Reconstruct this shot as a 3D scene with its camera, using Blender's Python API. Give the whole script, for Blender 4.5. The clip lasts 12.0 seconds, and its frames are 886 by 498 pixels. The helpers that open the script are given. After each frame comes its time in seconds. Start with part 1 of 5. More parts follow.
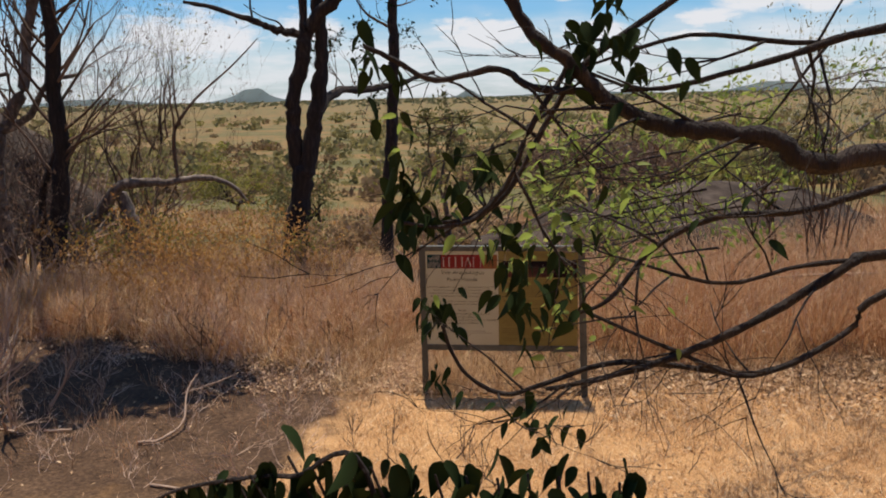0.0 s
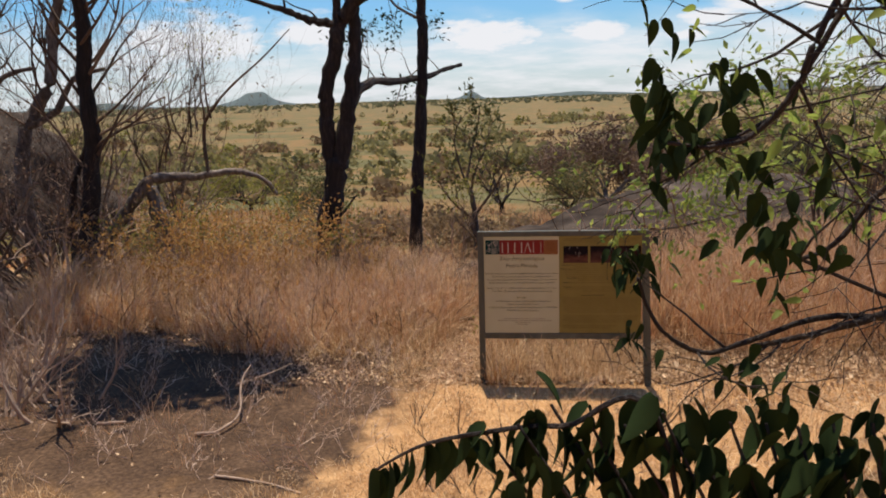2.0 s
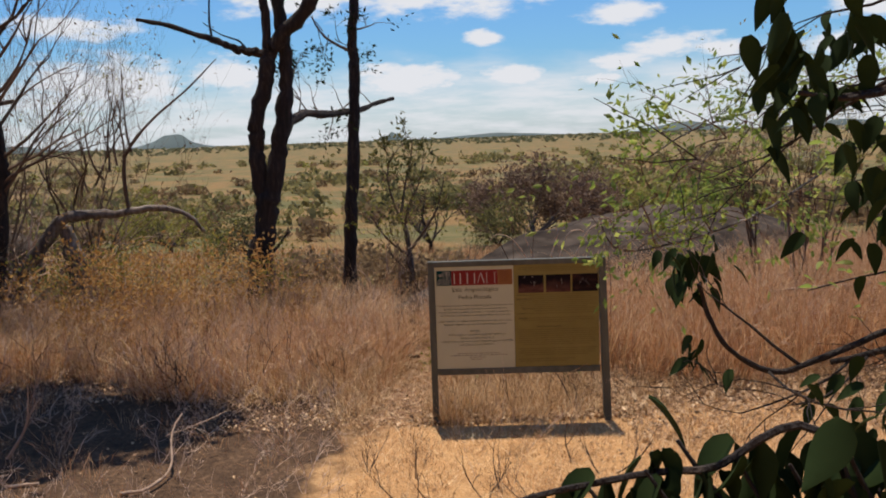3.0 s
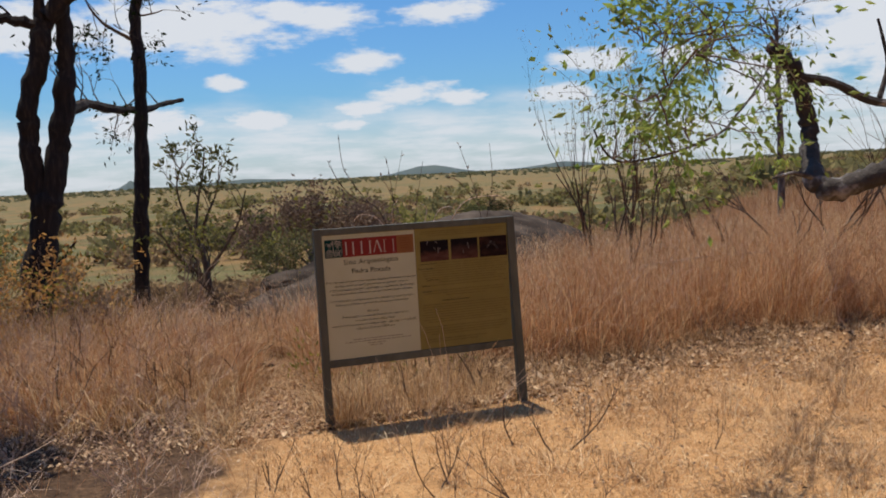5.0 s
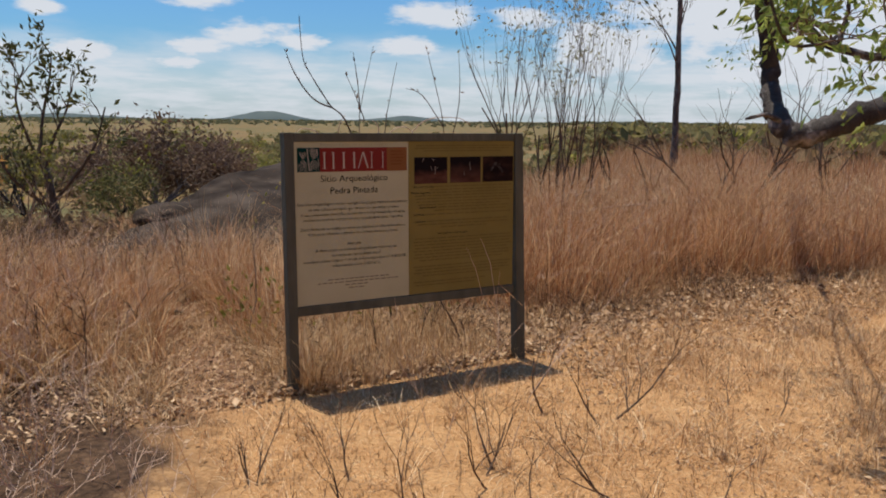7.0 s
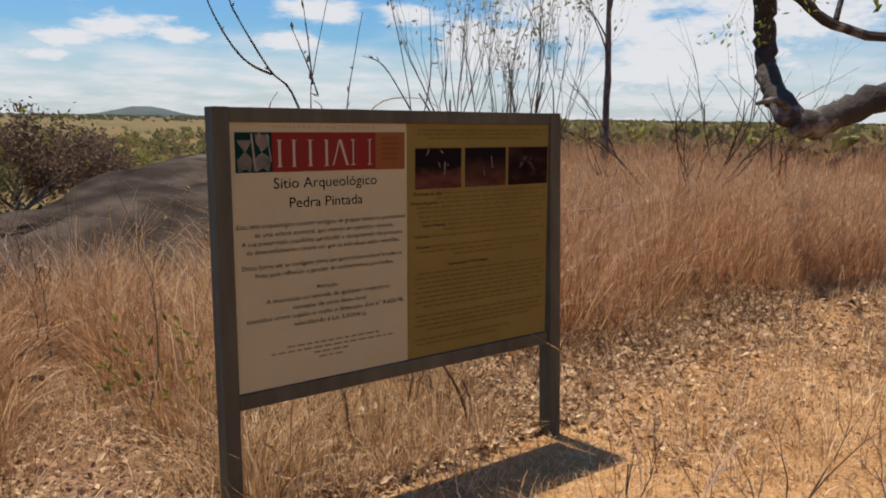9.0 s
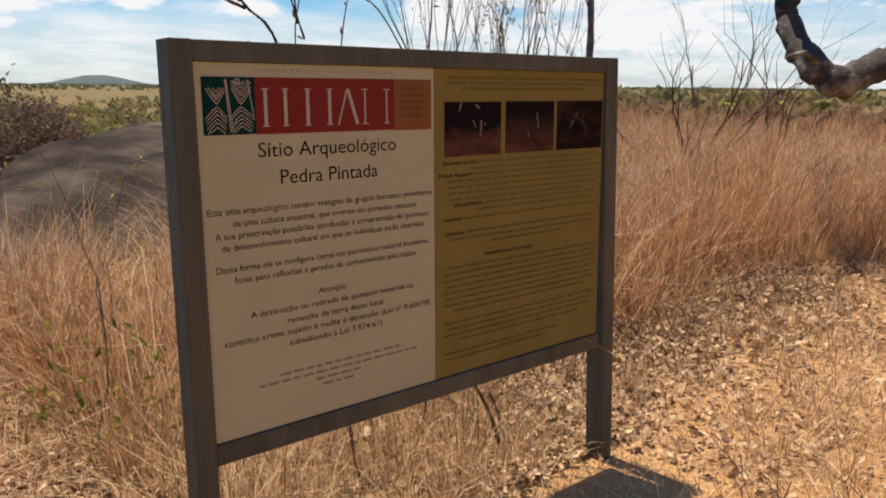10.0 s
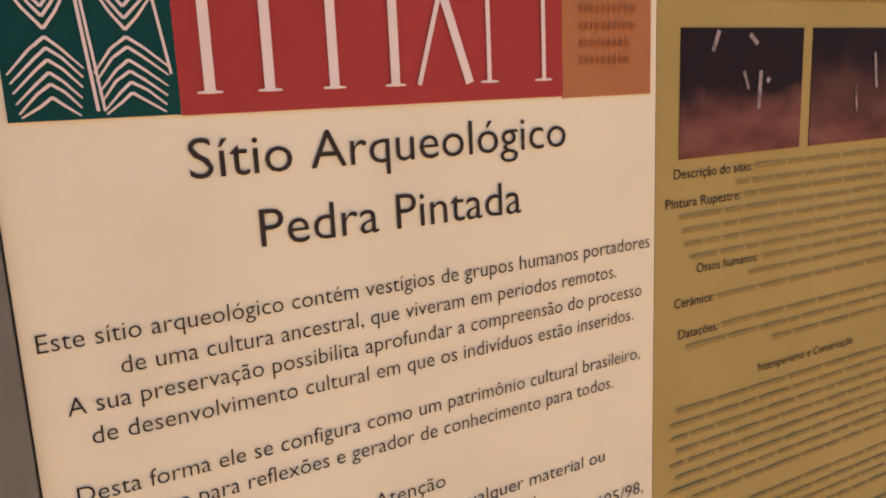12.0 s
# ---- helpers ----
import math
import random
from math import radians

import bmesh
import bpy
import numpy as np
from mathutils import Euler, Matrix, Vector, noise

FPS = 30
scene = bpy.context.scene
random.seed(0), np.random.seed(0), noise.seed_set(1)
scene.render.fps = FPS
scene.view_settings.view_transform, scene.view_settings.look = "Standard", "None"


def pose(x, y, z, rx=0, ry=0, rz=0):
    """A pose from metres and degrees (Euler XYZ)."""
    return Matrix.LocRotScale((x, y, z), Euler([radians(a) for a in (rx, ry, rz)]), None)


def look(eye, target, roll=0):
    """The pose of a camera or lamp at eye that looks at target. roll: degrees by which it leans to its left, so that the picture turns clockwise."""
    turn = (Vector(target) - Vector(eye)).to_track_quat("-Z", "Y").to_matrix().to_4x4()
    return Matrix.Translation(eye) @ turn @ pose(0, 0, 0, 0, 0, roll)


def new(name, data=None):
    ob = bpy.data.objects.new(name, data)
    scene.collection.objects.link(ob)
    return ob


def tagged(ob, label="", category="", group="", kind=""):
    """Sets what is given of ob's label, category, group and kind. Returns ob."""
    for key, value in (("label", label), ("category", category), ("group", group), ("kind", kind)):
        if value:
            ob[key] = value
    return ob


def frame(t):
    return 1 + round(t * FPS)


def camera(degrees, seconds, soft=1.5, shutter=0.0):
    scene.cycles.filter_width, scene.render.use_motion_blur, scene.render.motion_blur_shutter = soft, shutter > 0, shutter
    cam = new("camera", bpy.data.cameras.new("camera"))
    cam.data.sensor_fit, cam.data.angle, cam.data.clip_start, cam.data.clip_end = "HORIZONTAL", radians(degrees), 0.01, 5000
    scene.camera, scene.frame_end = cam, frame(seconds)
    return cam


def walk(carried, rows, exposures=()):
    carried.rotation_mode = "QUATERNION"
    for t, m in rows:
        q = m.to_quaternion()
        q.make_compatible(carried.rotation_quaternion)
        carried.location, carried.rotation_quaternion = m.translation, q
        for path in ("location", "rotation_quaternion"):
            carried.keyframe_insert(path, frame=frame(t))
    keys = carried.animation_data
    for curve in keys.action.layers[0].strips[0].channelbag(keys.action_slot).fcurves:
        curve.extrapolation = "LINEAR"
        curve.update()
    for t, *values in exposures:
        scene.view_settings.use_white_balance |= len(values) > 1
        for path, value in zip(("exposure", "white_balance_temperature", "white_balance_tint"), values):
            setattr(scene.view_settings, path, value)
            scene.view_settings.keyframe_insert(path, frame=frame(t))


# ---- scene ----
cam = camera(59.2, 12.0, soft=1.9, shutter=0.0)
PATH = [
    (0, (0.766, -7.203, 2.878), (0.623, -5.246, 2.493), -1.3),
    (0.5, (0.617, -7.082, 2.837), (0.342, -5.156, 2.374), -1.6),
    (1, (0.478, -7.134, 2.803), (0.033, -5.233, 2.369), -2.8),
    (1.5, (0.317, -7.095, 2.779), (0.022, -5.159, 2.374), -1.9),
    (2, (0.24, -7.08, 2.708), (0.088, -5.123, 2.328), -1.8),
    (2.5, (0.175, -6.852, 2.648), (0.108, -4.883, 2.304), -2.7),
    (3, (-0.004, -6.709, 2.563), (0.041, -4.73, 2.279), -2.0),
    (3.2, (-0.036, -6.529, 2.462), (0.047, -4.55, 2.187), -1.6),
    (4.8, (-0.885, -5.697, 1.855), (-0.308, -3.789, 1.692), -3.0),
    (5, (-0.979, -5.556, 1.85), (-0.318, -3.678, 1.653), -3.0),
    (5.5, (-1.279, -5.194, 1.678), (-0.48, -3.373, 1.455), -4.1),
    (6, (-1.386, -4.781, 1.648), (-0.503, -3.005, 1.388), -2.6),
    (6.5, (-1.455, -4.39, 1.615), (-0.499, -2.66, 1.31), -0.1),
    (6.7, (-1.473, -4.252, 1.588), (-0.486, -2.543, 1.266), 0.4),
    (8.5, (-1.147, -2.756, 1.493), (0.024, -1.163, 1.189), 0.5),
    (9, (-1.02, -2.361, 1.453), (0.237, -0.84, 1.122), 0.8),
    (9.5, (-0.861, -1.989, 1.397), (0.465, -0.546, 0.996), 0.3),
    (10, (-0.72, -1.66, 1.382), (0.595, -0.21, 0.973), 0.5),
    (10.5, (-0.531, -1.317, 1.373), (0.732, 0.182, 0.973), 0.3),
    (11, (-0.32, -1.036, 1.36), (0.861, 0.521, 0.935), -0.1),
    (11.5, (-0.147, -0.782, 1.343), (1.012, 0.785, 0.896), -0.5),
    (12, (0.05, -0.659, 1.288), (1.06, 1.013, 0.862), -2.0),
]
walk(cam, [(t, look(eye, target, roll)) for t, eye, target, roll in PATH],
     exposures=[(0.0, 0.16, 6700, 12), (1.5, 0.28, 6750, 12), (2.5, 0.26, 6750, 12), (3.0, 0.14, 6650, 12), (5.0, 0.04, 6450, 10), (5.8, 0.0, 6300, 10), (6.6, 0.0, 6350, 10), (9.0, 0.12, 6680, 11), (9.5, 0.21, 6780, 11),
                (10.0, 0.38, 6880, 12), (10.5, 0.57, 7020, 13), (11.1, 1.05, 6780, 12), (11.6, 1.80, 6350, 11), (12.0, 2.20, 6150, 10)])

# ---- light: high sun behind the sign, broken fair-weather cloud ----
SUN = Vector((-0.07, 0.41, 1.475)).normalized()
lamp = new("sun", bpy.data.lights.new("sun", "SUN"))
lamp.data.energy, lamp.data.angle, lamp.data.color = 5.2, radians(0.6), (1.0, 0.90, 0.76)
lamp.matrix_world = look(SUN * 50, (0, 0, 0))

world = bpy.data.worlds.new("world")
scene.world = world
world.use_nodes = True
wt = world.node_tree
wt.nodes.clear()


def wnode(kind, **values):
    n = wt.nodes.new(kind)
    for k, v in values.items():
        n.inputs[k].default_value = v
    return n


def wmath(op, a, b=None, c=None, clamp=False):
    n = wt.nodes.new("ShaderNodeMath")
    n.operation, n.use_clamp = op, clamp
    for i, v in enumerate((a, b, c)):
        if v is None:
            continue
        if isinstance(v, (int, float)):
            n.inputs[i].default_value = v
        else:
            wt.links.new(v, n.inputs[i])
    return n.outputs[0]


sky = wt.nodes.new("ShaderNodeTexSky")
sky.sky_type, sky.sun_disc = "NISHITA", False
sky.sun_elevation, sky.sun_rotation = math.asin(SUN.z), math.atan2(SUN.x, SUN.y)
sky.air_density, sky.dust_density, sky.ozone_density = 1.2, 0.6, 2.0
tc = wt.nodes.new("ShaderNodeTexCoord")
sep = wt.nodes.new("ShaderNodeSeparateXYZ")
wt.links.new(tc.outputs["Generated"], sep.inputs[0])
up = wmath("MAXIMUM", sep.outputs[2], 0.0)
azimuth = wmath("MULTIPLY", wmath("ARCTAN2", sep.outputs[0], sep.outputs[1]), 57.2958)
height = wmath("MULTIPLY", wmath("ARCSINE", sep.outputs[2]), 57.2958)
comb = wt.nodes.new("ShaderNodeCombineXYZ")
wt.links.new(azimuth, comb.inputs[0])
wt.links.new(height, comb.inputs[1])


def wnoise(scale, detail, stretch, rough=0.5):
    v = wt.nodes.new("ShaderNodeVectorMath")
    v.operation = "MULTIPLY"
    wt.links.new(comb.outputs[0], v.inputs[0])
    v.inputs[1].default_value = stretch
    n = wnode("ShaderNodeTexNoise", Scale=scale, Detail=detail, Roughness=rough)
    wt.links.new(v.outputs[0], n.inputs["Vector"])
    return n.outputs[0]


def wstep(v, lo, hi):
    n = wt.nodes.new("ShaderNodeMapRange")
    n.interpolation_type = "SMOOTHSTEP"
    n.inputs["From Min"].default_value, n.inputs["From Max"].default_value = lo, hi
    wt.links.new(v, n.inputs["Value"])
    return n.outputs[0]


# fair-weather cumulus ahead: compass bearing, height over the horizon, half width and half height, all in degrees
CLOUDS = ((14.3, 8.2, 3.0, 0.85), (11.9, 11.2, 3.6, 1.25), (2.0, 10.6, 8.5, 2.3), (-8.0, 10.4, 8.0, 1.9), (20.5, 11.2, 4.2, 0.9), (17.7, 5.8, 3.2, 1.0), (14.2, 4.8, 3.0, 0.65),
          (21.2, 5.3, 2.3, 0.65), (12.5, 3.7, 2.4, 0.5), (4.6, 6.8, 1.5, 0.6), (31.0, 7.3, 3.2, 1.2), (28.5, 5.1, 2.9, 0.9), (6.4, 4.3, 2.6, 0.9), (37.5, 7.2, 3.4, 0.8),
          (42.5, 4.8, 5.0, 2.4), (56.0, 4.2, 9.5, 3.0), (62.0, 8.2, 9.0, 4.5), (50.0, 7.6, 8.5, 4.6), (50.5, 9.4, 4.5, 1.4), (-21.0, 4.2, 5.5, 1.9), (-13.5, 4.6, 2.8, 1.5), (-23.0, 7.8, 4.5, 0.9), (-1.0, 4.2, 4.5, 1.4), (9.0, 11.6, 3.0, 0.9))
near = None
for bearing, above, wide, tall in CLOUDS:
    v = wt.nodes.new("ShaderNodeVectorMath")
    v.operation = "MULTIPLY_ADD"
    wt.links.new(comb.outputs[0], v.inputs[0])
    v.inputs[1].default_value, v.inputs[2].default_value = (1 / wide, 1 / tall, 0), (-bearing / wide, -above / tall, 0)
    d = wt.nodes.new("ShaderNodeVectorMath")
    d.operation = "LENGTH"
    wt.links.new(v.outputs[0], d.inputs[0])
    near = d.outputs["Value"] if near is None else wmath("MINIMUM", near, d.outputs["Value"])
ragged = wnoise(0.55, 6.0, (0.55, 1.6, 1), 0.62)
near = wmath("ADD", near, wmath("MULTIPLY", wmath("SUBTRACT", ragged, 0.5), 2.2))
cumulus = wmath("SUBTRACT", 1.0, wstep(near, 0.45, 1.12))
# the rest of the sky overhead and behind: scattered small clouds
high = wmath("MULTIPLY", wstep(wnoise(0.16, 5.0, (0.5, 1.0, 1)), 0.61, 0.70), wstep(height, 13.0, 18.0))
# pale banks low over the horizon
bank = wmath("MULTIPLY", wmath("SUBTRACT", 1.0, wstep(wmath("ADD", height, wmath("MULTIPLY", wmath("SUBTRACT", wnoise(0.30, 5.0, (0.5, 1.6, 1)), 0.5), 5.0)), 2.8, 6.4)), wmath("MULTIPLY_ADD", wstep(wnoise(0.5, 5.0, (0.35, 2.2, 1), 0.6), 0.35, 0.65), 0.38, 0.50))
white = wt.nodes.new("ShaderNodeMix")
white.data_type = "RGBA"
wt.links.new(wmath("MAXIMUM", wmath("MAXIMUM", wmath("MULTIPLY", cumulus, 0.97), high), bank), white.inputs[0])
tint = wt.nodes.new("ShaderNodeMix")
tint.data_type, tint.blend_type = "RGBA", "MULTIPLY"
tint.inputs[0].default_value = 1.0
wt.links.new(sky.outputs[0], tint.inputs[6])
tint.inputs[7].default_value = (0.83, 1.45, 2.12, 1)
wt.links.new(tint.outputs[2], white.inputs[6])
white.inputs[7].default_value = (13.4, 13.9, 14.7, 1)
back = wnode("ShaderNodeBackground", Strength=0.052)
wt.links.new(white.outputs[2], back.inputs[0])
wout = wt.nodes.new("ShaderNodeOutputWorld")
wt.links.new(back.outputs[0], wout.inputs[0])


# ---- materials ----
def ramp_of(nt, stops, source):
    r = nt.nodes.new("ShaderNodeValToRGB")
    while len(r.color_ramp.elements) < len(stops):
        r.color_ramp.elements.new(0.5)
    for e, (p, c) in zip(r.color_ramp.elements, stops):
        e.position, e.color = p, (*c, 1)
    nt.links.new(source, r.inputs[0])
    return r.outputs[0]


def material(name, stops, scale=6.0, detail=6.0, rough=0.9, bump=0.4, bump_scale=None, island=0.0, through_light=0.0, stretch=(1, 1, 1), metal=0.0, spec=0.3):
    """A surface whose colour runs over the stops by noise, by single piece (island), or both; through_light lets light pass as in leaves."""
    m = bpy.data.materials.new(name)
    m.use_nodes = True
    nt = m.node_tree
    b = nt.nodes["Principled BSDF"]
    b.inputs["Roughness"].default_value, b.inputs["Metallic"].default_value = rough, metal
    b.inputs["Specular IOR Level"].default_value = spec
    tex = nt.nodes.new("ShaderNodeTexCoord")
    mp = nt.nodes.new("ShaderNodeMapping")
    mp.inputs["Scale"].default_value = stretch
    nt.links.new(tex.outputs["Object"], mp.inputs[0])
    n1 = nt.nodes.new("ShaderNodeTexNoise")
    n1.inputs["Scale"].default_value, n1.inputs["Detail"].default_value = scale, detail
    nt.links.new(mp.outputs[0], n1.inputs["Vector"])
    n2 = nt.nodes.new("ShaderNodeTexNoise")
    n2.inputs["Scale"].default_value, n2.inputs["Detail"].default_value = scale * 0.13, 3.0
    nt.links.new(mp.outputs[0], n2.inputs["Vector"])
    mix = nt.nodes.new("ShaderNodeMath")
    mix.operation = "MULTIPLY_ADD"
    nt.links.new(n2.outputs[0], mix.inputs[0])
    mix.inputs[1].default_value = 0.8
    add = nt.nodes.new("ShaderNodeMath")
    add.operation = "MULTIPLY_ADD"
    nt.links.new(n1.outputs[0], add.inputs[0])
    add.inputs[1].default_value, add.inputs[2].default_value = 0.9, -0.35
    nt.links.new(add.outputs[0], mix.inputs[2])
    value = mix.outputs[0]
    if island:
        g = nt.nodes.new("ShaderNodeNewGeometry")
        pick = nt.nodes.new("ShaderNodeMix")
        pick.inputs[0].default_value = island
        nt.links.new(value, pick.inputs[2])
        nt.links.new(g.outputs["Random Per Island"], pick.inputs[3])
        value = pick.outputs[0]
    col = ramp_of(nt, stops, value)
    nt.links.new(col, b.inputs["Base Color"])
    if bump:
        bm_ = nt.nodes.new("ShaderNodeBump")
        bm_.inputs["Strength"].default_value, bm_.inputs["Distance"].default_value = bump, 0.02
        n3 = nt.nodes.new("ShaderNodeTexNoise")
        n3.inputs["Scale"].default_value, n3.inputs["Detail"].default_value = bump_scale or scale * 3, 5.0
        nt.links.new(mp.outputs[0], n3.inputs["Vector"])
        nt.links.new(n3.outputs[0], bm_.inputs["Height"])
        nt.links.new(bm_.outputs[0], b.inputs["Normal"])
    if through_light:
        tr = nt.nodes.new("ShaderNodeBsdfTranslucent")
        nt.links.new(col, tr.inputs[0])
        ms = nt.nodes.new("ShaderNodeMixShader")
        ms.inputs[0].default_value = through_light
        nt.links.new(b.outputs[0], ms.inputs[1])
        nt.links.new(tr.outputs[0], ms.inputs[2])
        nt.links.new(ms.outputs[0], nt.nodes["Material Output"].inputs[0])
    return m


BARK_BLACK = material("charred_bark", [(0.2, (0.012, 0.010, 0.009)), (0.55, (0.030, 0.022, 0.018)), (0.85, (0.085, 0.060, 0.045))], 9, stretch=(3, 3, 0.6), bump=0.9, bump_scale=30)
BARK_GREY = material("grey_bark", [(0.2, (0.05, 0.04, 0.033)), (0.5, (0.12, 0.095, 0.08)), (0.85, (0.30, 0.25, 0.21))], 8, stretch=(2, 2, 0.8), bump=0.8, bump_scale=24)
BARK_LIMB = material("lichened_limb_bark", [(0.25, (0.025, 0.02, 0.018)), (0.6, (0.06, 0.05, 0.042)), (0.85, (0.40, 0.36, 0.33))], 7, bump=0.9, bump_scale=25)
TWIG_PALE = material("pale_dry_twig", [(0.2, (0.20, 0.13, 0.09)), (0.8, (0.46, 0.34, 0.25))], 10, island=0.5)
TWIG_BLEACHED = material("bleached_dry_twig", [(0.2, (0.36, 0.24, 0.17)), (0.8, (0.66, 0.50, 0.38))], 10, island=0.5)
TWIG_DARK = material("dark_twig", [(0.2, (0.045, 0.029, 0.020)), (0.8, (0.16, 0.105, 0.072))], 10, island=0.5)
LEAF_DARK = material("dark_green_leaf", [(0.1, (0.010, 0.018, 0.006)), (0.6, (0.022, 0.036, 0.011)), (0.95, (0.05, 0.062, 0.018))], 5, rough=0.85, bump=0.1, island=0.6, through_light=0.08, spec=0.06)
LEAF_LIME = material("lime_green_leaf", [(0.1, (0.09, 0.15, 0.03)), (0.6, (0.24, 0.31, 0.065)), (0.95, (0.46, 0.47, 0.14))], 5, rough=0.6, bump=0.1, island=0.6, through_light=0.6)
LEAF_OLIVE = material("olive_dusty_leaf", [(0.1, (0.055, 0.06, 0.022)), (0.6, (0.13, 0.13, 0.042)), (0.95, (0.25, 0.21, 0.07))], 5, rough=0.75, bump=0, island=0.7, through_light=0.3)
LEAF_BROWN = material("brown_withered_leaf", [(0.1, (0.10, 0.062, 0.045)), (0.6, (0.21, 0.135, 0.092)), (0.95, (0.30, 0.215, 0.13))], 5, rough=0.8, bump=0, island=0.7, through_light=0.25)
LEAF_YELLOW = material("yellow_green_leaf", [(0.1, (0.13, 0.13, 0.025)), (0.6, (0.24, 0.23, 0.045)), (0.95, (0.40, 0.34, 0.06))], 5, rough=0.75, bump=0, island=0.7, through_light=0.4)
LEAF_PALE = material("pale_grey_green_leaf", [(0.1, (0.26, 0.26, 0.16)), (0.6, (0.42, 0.40, 0.27)), (0.95, (0.55, 0.52, 0.38))], 5, rough=0.8, bump=0, island=0.7, through_light=0.45)
SCRUB_GREEN = material("dusty_scrub_foliage", [(0.1, (0.15, 0.135, 0.055)), (0.6, (0.24, 0.205, 0.082)), (0.95, (0.33, 0.265, 0.11))], 0.3, rough=0.9, bump=0, island=0.6, through_light=0.5)
SCRUB_BROWN = material("withered_scrub_foliage", [(0.1, (0.13, 0.085, 0.045)), (0.6, (0.22, 0.145, 0.075)), (0.95, (0.28, 0.20, 0.10))], 0.3, rough=0.9, bump=0, island=0.6, through_light=0.5)
LEAF_GOLD = material("golden_withered_leaf", [(0.1, (0.26, 0.13, 0.04)), (0.6, (0.48, 0.26, 0.08)), (0.95, (0.62, 0.42, 0.15))], 5, rough=0.8, bump=0, island=0.7, through_light=0.4)
GRASS_RED = material("rust_dry_grass", [(0.08, (0.15, 0.058, 0.026)), (0.36, (0.43, 0.205, 0.095)), (0.64, (0.61, 0.355, 0.18)), (0.94, (0.84, 0.62, 0.39))], 1.6, rough=0.8, bump=0, island=0.7, through_light=0.45)
GRASS_TAN = material("straw_dry_grass", [(0.08, (0.19, 0.10, 0.045)), (0.4, (0.47, 0.29, 0.145)), (0.68, (0.72, 0.50, 0.28)), (0.9, (0.90, 0.73, 0.48))], 0.9, rough=0.8, bump=0, island=0.75, through_light=0.4)
GRASS_GOLD = material("golden_weedy_grass", [(0.05, (0.30, 0.15, 0.045)), (0.45, (0.55, 0.31, 0.10)), (0.8, (0.70, 0.47, 0.17)), (1.0, (0.74, 0.58, 0.24))], 0.9, rough=0.85, bump=0, island=0.6, through_light=0.4)
LITTER = material("dead_leaf_litter", [(0.1, (0.12, 0.066, 0.036)), (0.38, (0.33, 0.20, 0.11)), (0.68, (0.50, 0.33, 0.185)), (0.95, (0.68, 0.50, 0.31))], 3, rough=0.7, bump=0, island=0.9, through_light=0.1)
ROCK = material("weathered_dark_granite", [(0.22, (0.016, 0.012, 0.010)), (0.45, (0.045, 0.035, 0.028)), (0.62, (0.082, 0.064, 0.051)), (0.85, (0.15, 0.118, 0.092))], 2.2, 10, rough=1.0, bump=1.0, bump_scale=7, spec=0.04)
# distance haze is put into this blue-green base colour
HILL = material("haze_tinted_far_hill", [(0.2, (0.050, 0.075, 0.078)), (0.8, (0.080, 0.105, 0.100))], 0.01, bump=0)
FAR_WOOD = material("far_woodland", [(0.1, (0.13, 0.14, 0.075)), (0.6, (0.18, 0.18, 0.095)), (0.95, (0.25, 0.215, 0.11))], 0.05, bump=0, island=0.6, through_light=0.35)
POST = material("grey_brown_painted_timber", [(0.15, (0.048, 0.048, 0.038)), (0.5, (0.076, 0.077, 0.061)), (0.9, (0.118, 0.119, 0.096))], 14, stretch=(1, 1, 0.25), rough=0.65, bump=0.25, bump_scale=60)
CREAM = material("cream_printed_sheet", [(0.15, (0.385, 0.370, 0.250)), (0.5, (0.43, 0.417, 0.288)), (0.9, (0.465, 0.455, 0.325))], 4, rough=0.85, bump=0.04, spec=0.04)
OCHRE = material("ochre_printed_sheet", [(0.15, (0.185, 0.147, 0.046)), (0.5, (0.218, 0.174, 0.056)), (0.9, (0.246, 0.199, 0.069))], 5, rough=0.85, bump=0.03, spec=0.04)
RED = material("faded_red_print", [(0.1, (0.175, 0.024, 0.020)), (0.9, (0.215, 0.034, 0.028))], 5, rough=0.85, bump=0, spec=0.04)
ORANGE = material("faded_orange_print", [(0.1, (0.21, 0.088, 0.034)), (0.9, (0.245, 0.108, 0.041))], 5, rough=0.85, bump=0, spec=0.04)
GREEN = material("dark_green_print", [(0.1, (0.004, 0.028, 0.024)), (0.9, (0.007, 0.038, 0.033))], 5, rough=0.85, bump=0, spec=0.04)
INK = material("black_ink", [(0.1, (0.02, 0.016, 0.012)), (0.9, (0.03, 0.024, 0.018))], 20, rough=0.85, bump=0, spec=0.04)
INK_OCHRE = material("faded_brown_ink", [(0.1, (0.135, 0.102, 0.033)), (0.9, (0.175, 0.136, 0.046))], 20, rough=0.85, bump=0, spec=0.04)
INK_ORANGE = material("brown_ink_on_orange", [(0.1, (0.17, 0.06, 0.02)), (0.9, (0.21, 0.08, 0.03))], 20, rough=0.85, bump=0, spec=0.04)
INK_FAINT = material("faded_ink", [(0.1, (0.22, 0.19, 0.145)), (0.9, (0.26, 0.22, 0.17))], 20, rough=0.85, bump=0, spec=0.04)
PALE = material("off_white_print", [(0.1, (0.40, 0.35, 0.29)), (0.9, (0.45, 0.40, 0.34))], 8, rough=0.85, bump=0, spec=0.04)
PHOTO = material("dark_maroon_photo_print", [(0.3, (0.006, 0.005, 0.006)), (0.5, (0.020, 0.011, 0.010)), (0.75, (0.075, 0.033, 0.023))], 7, 3, rough=0.85, bump=0, stretch=(1, 1, 1.8), spec=0.04)
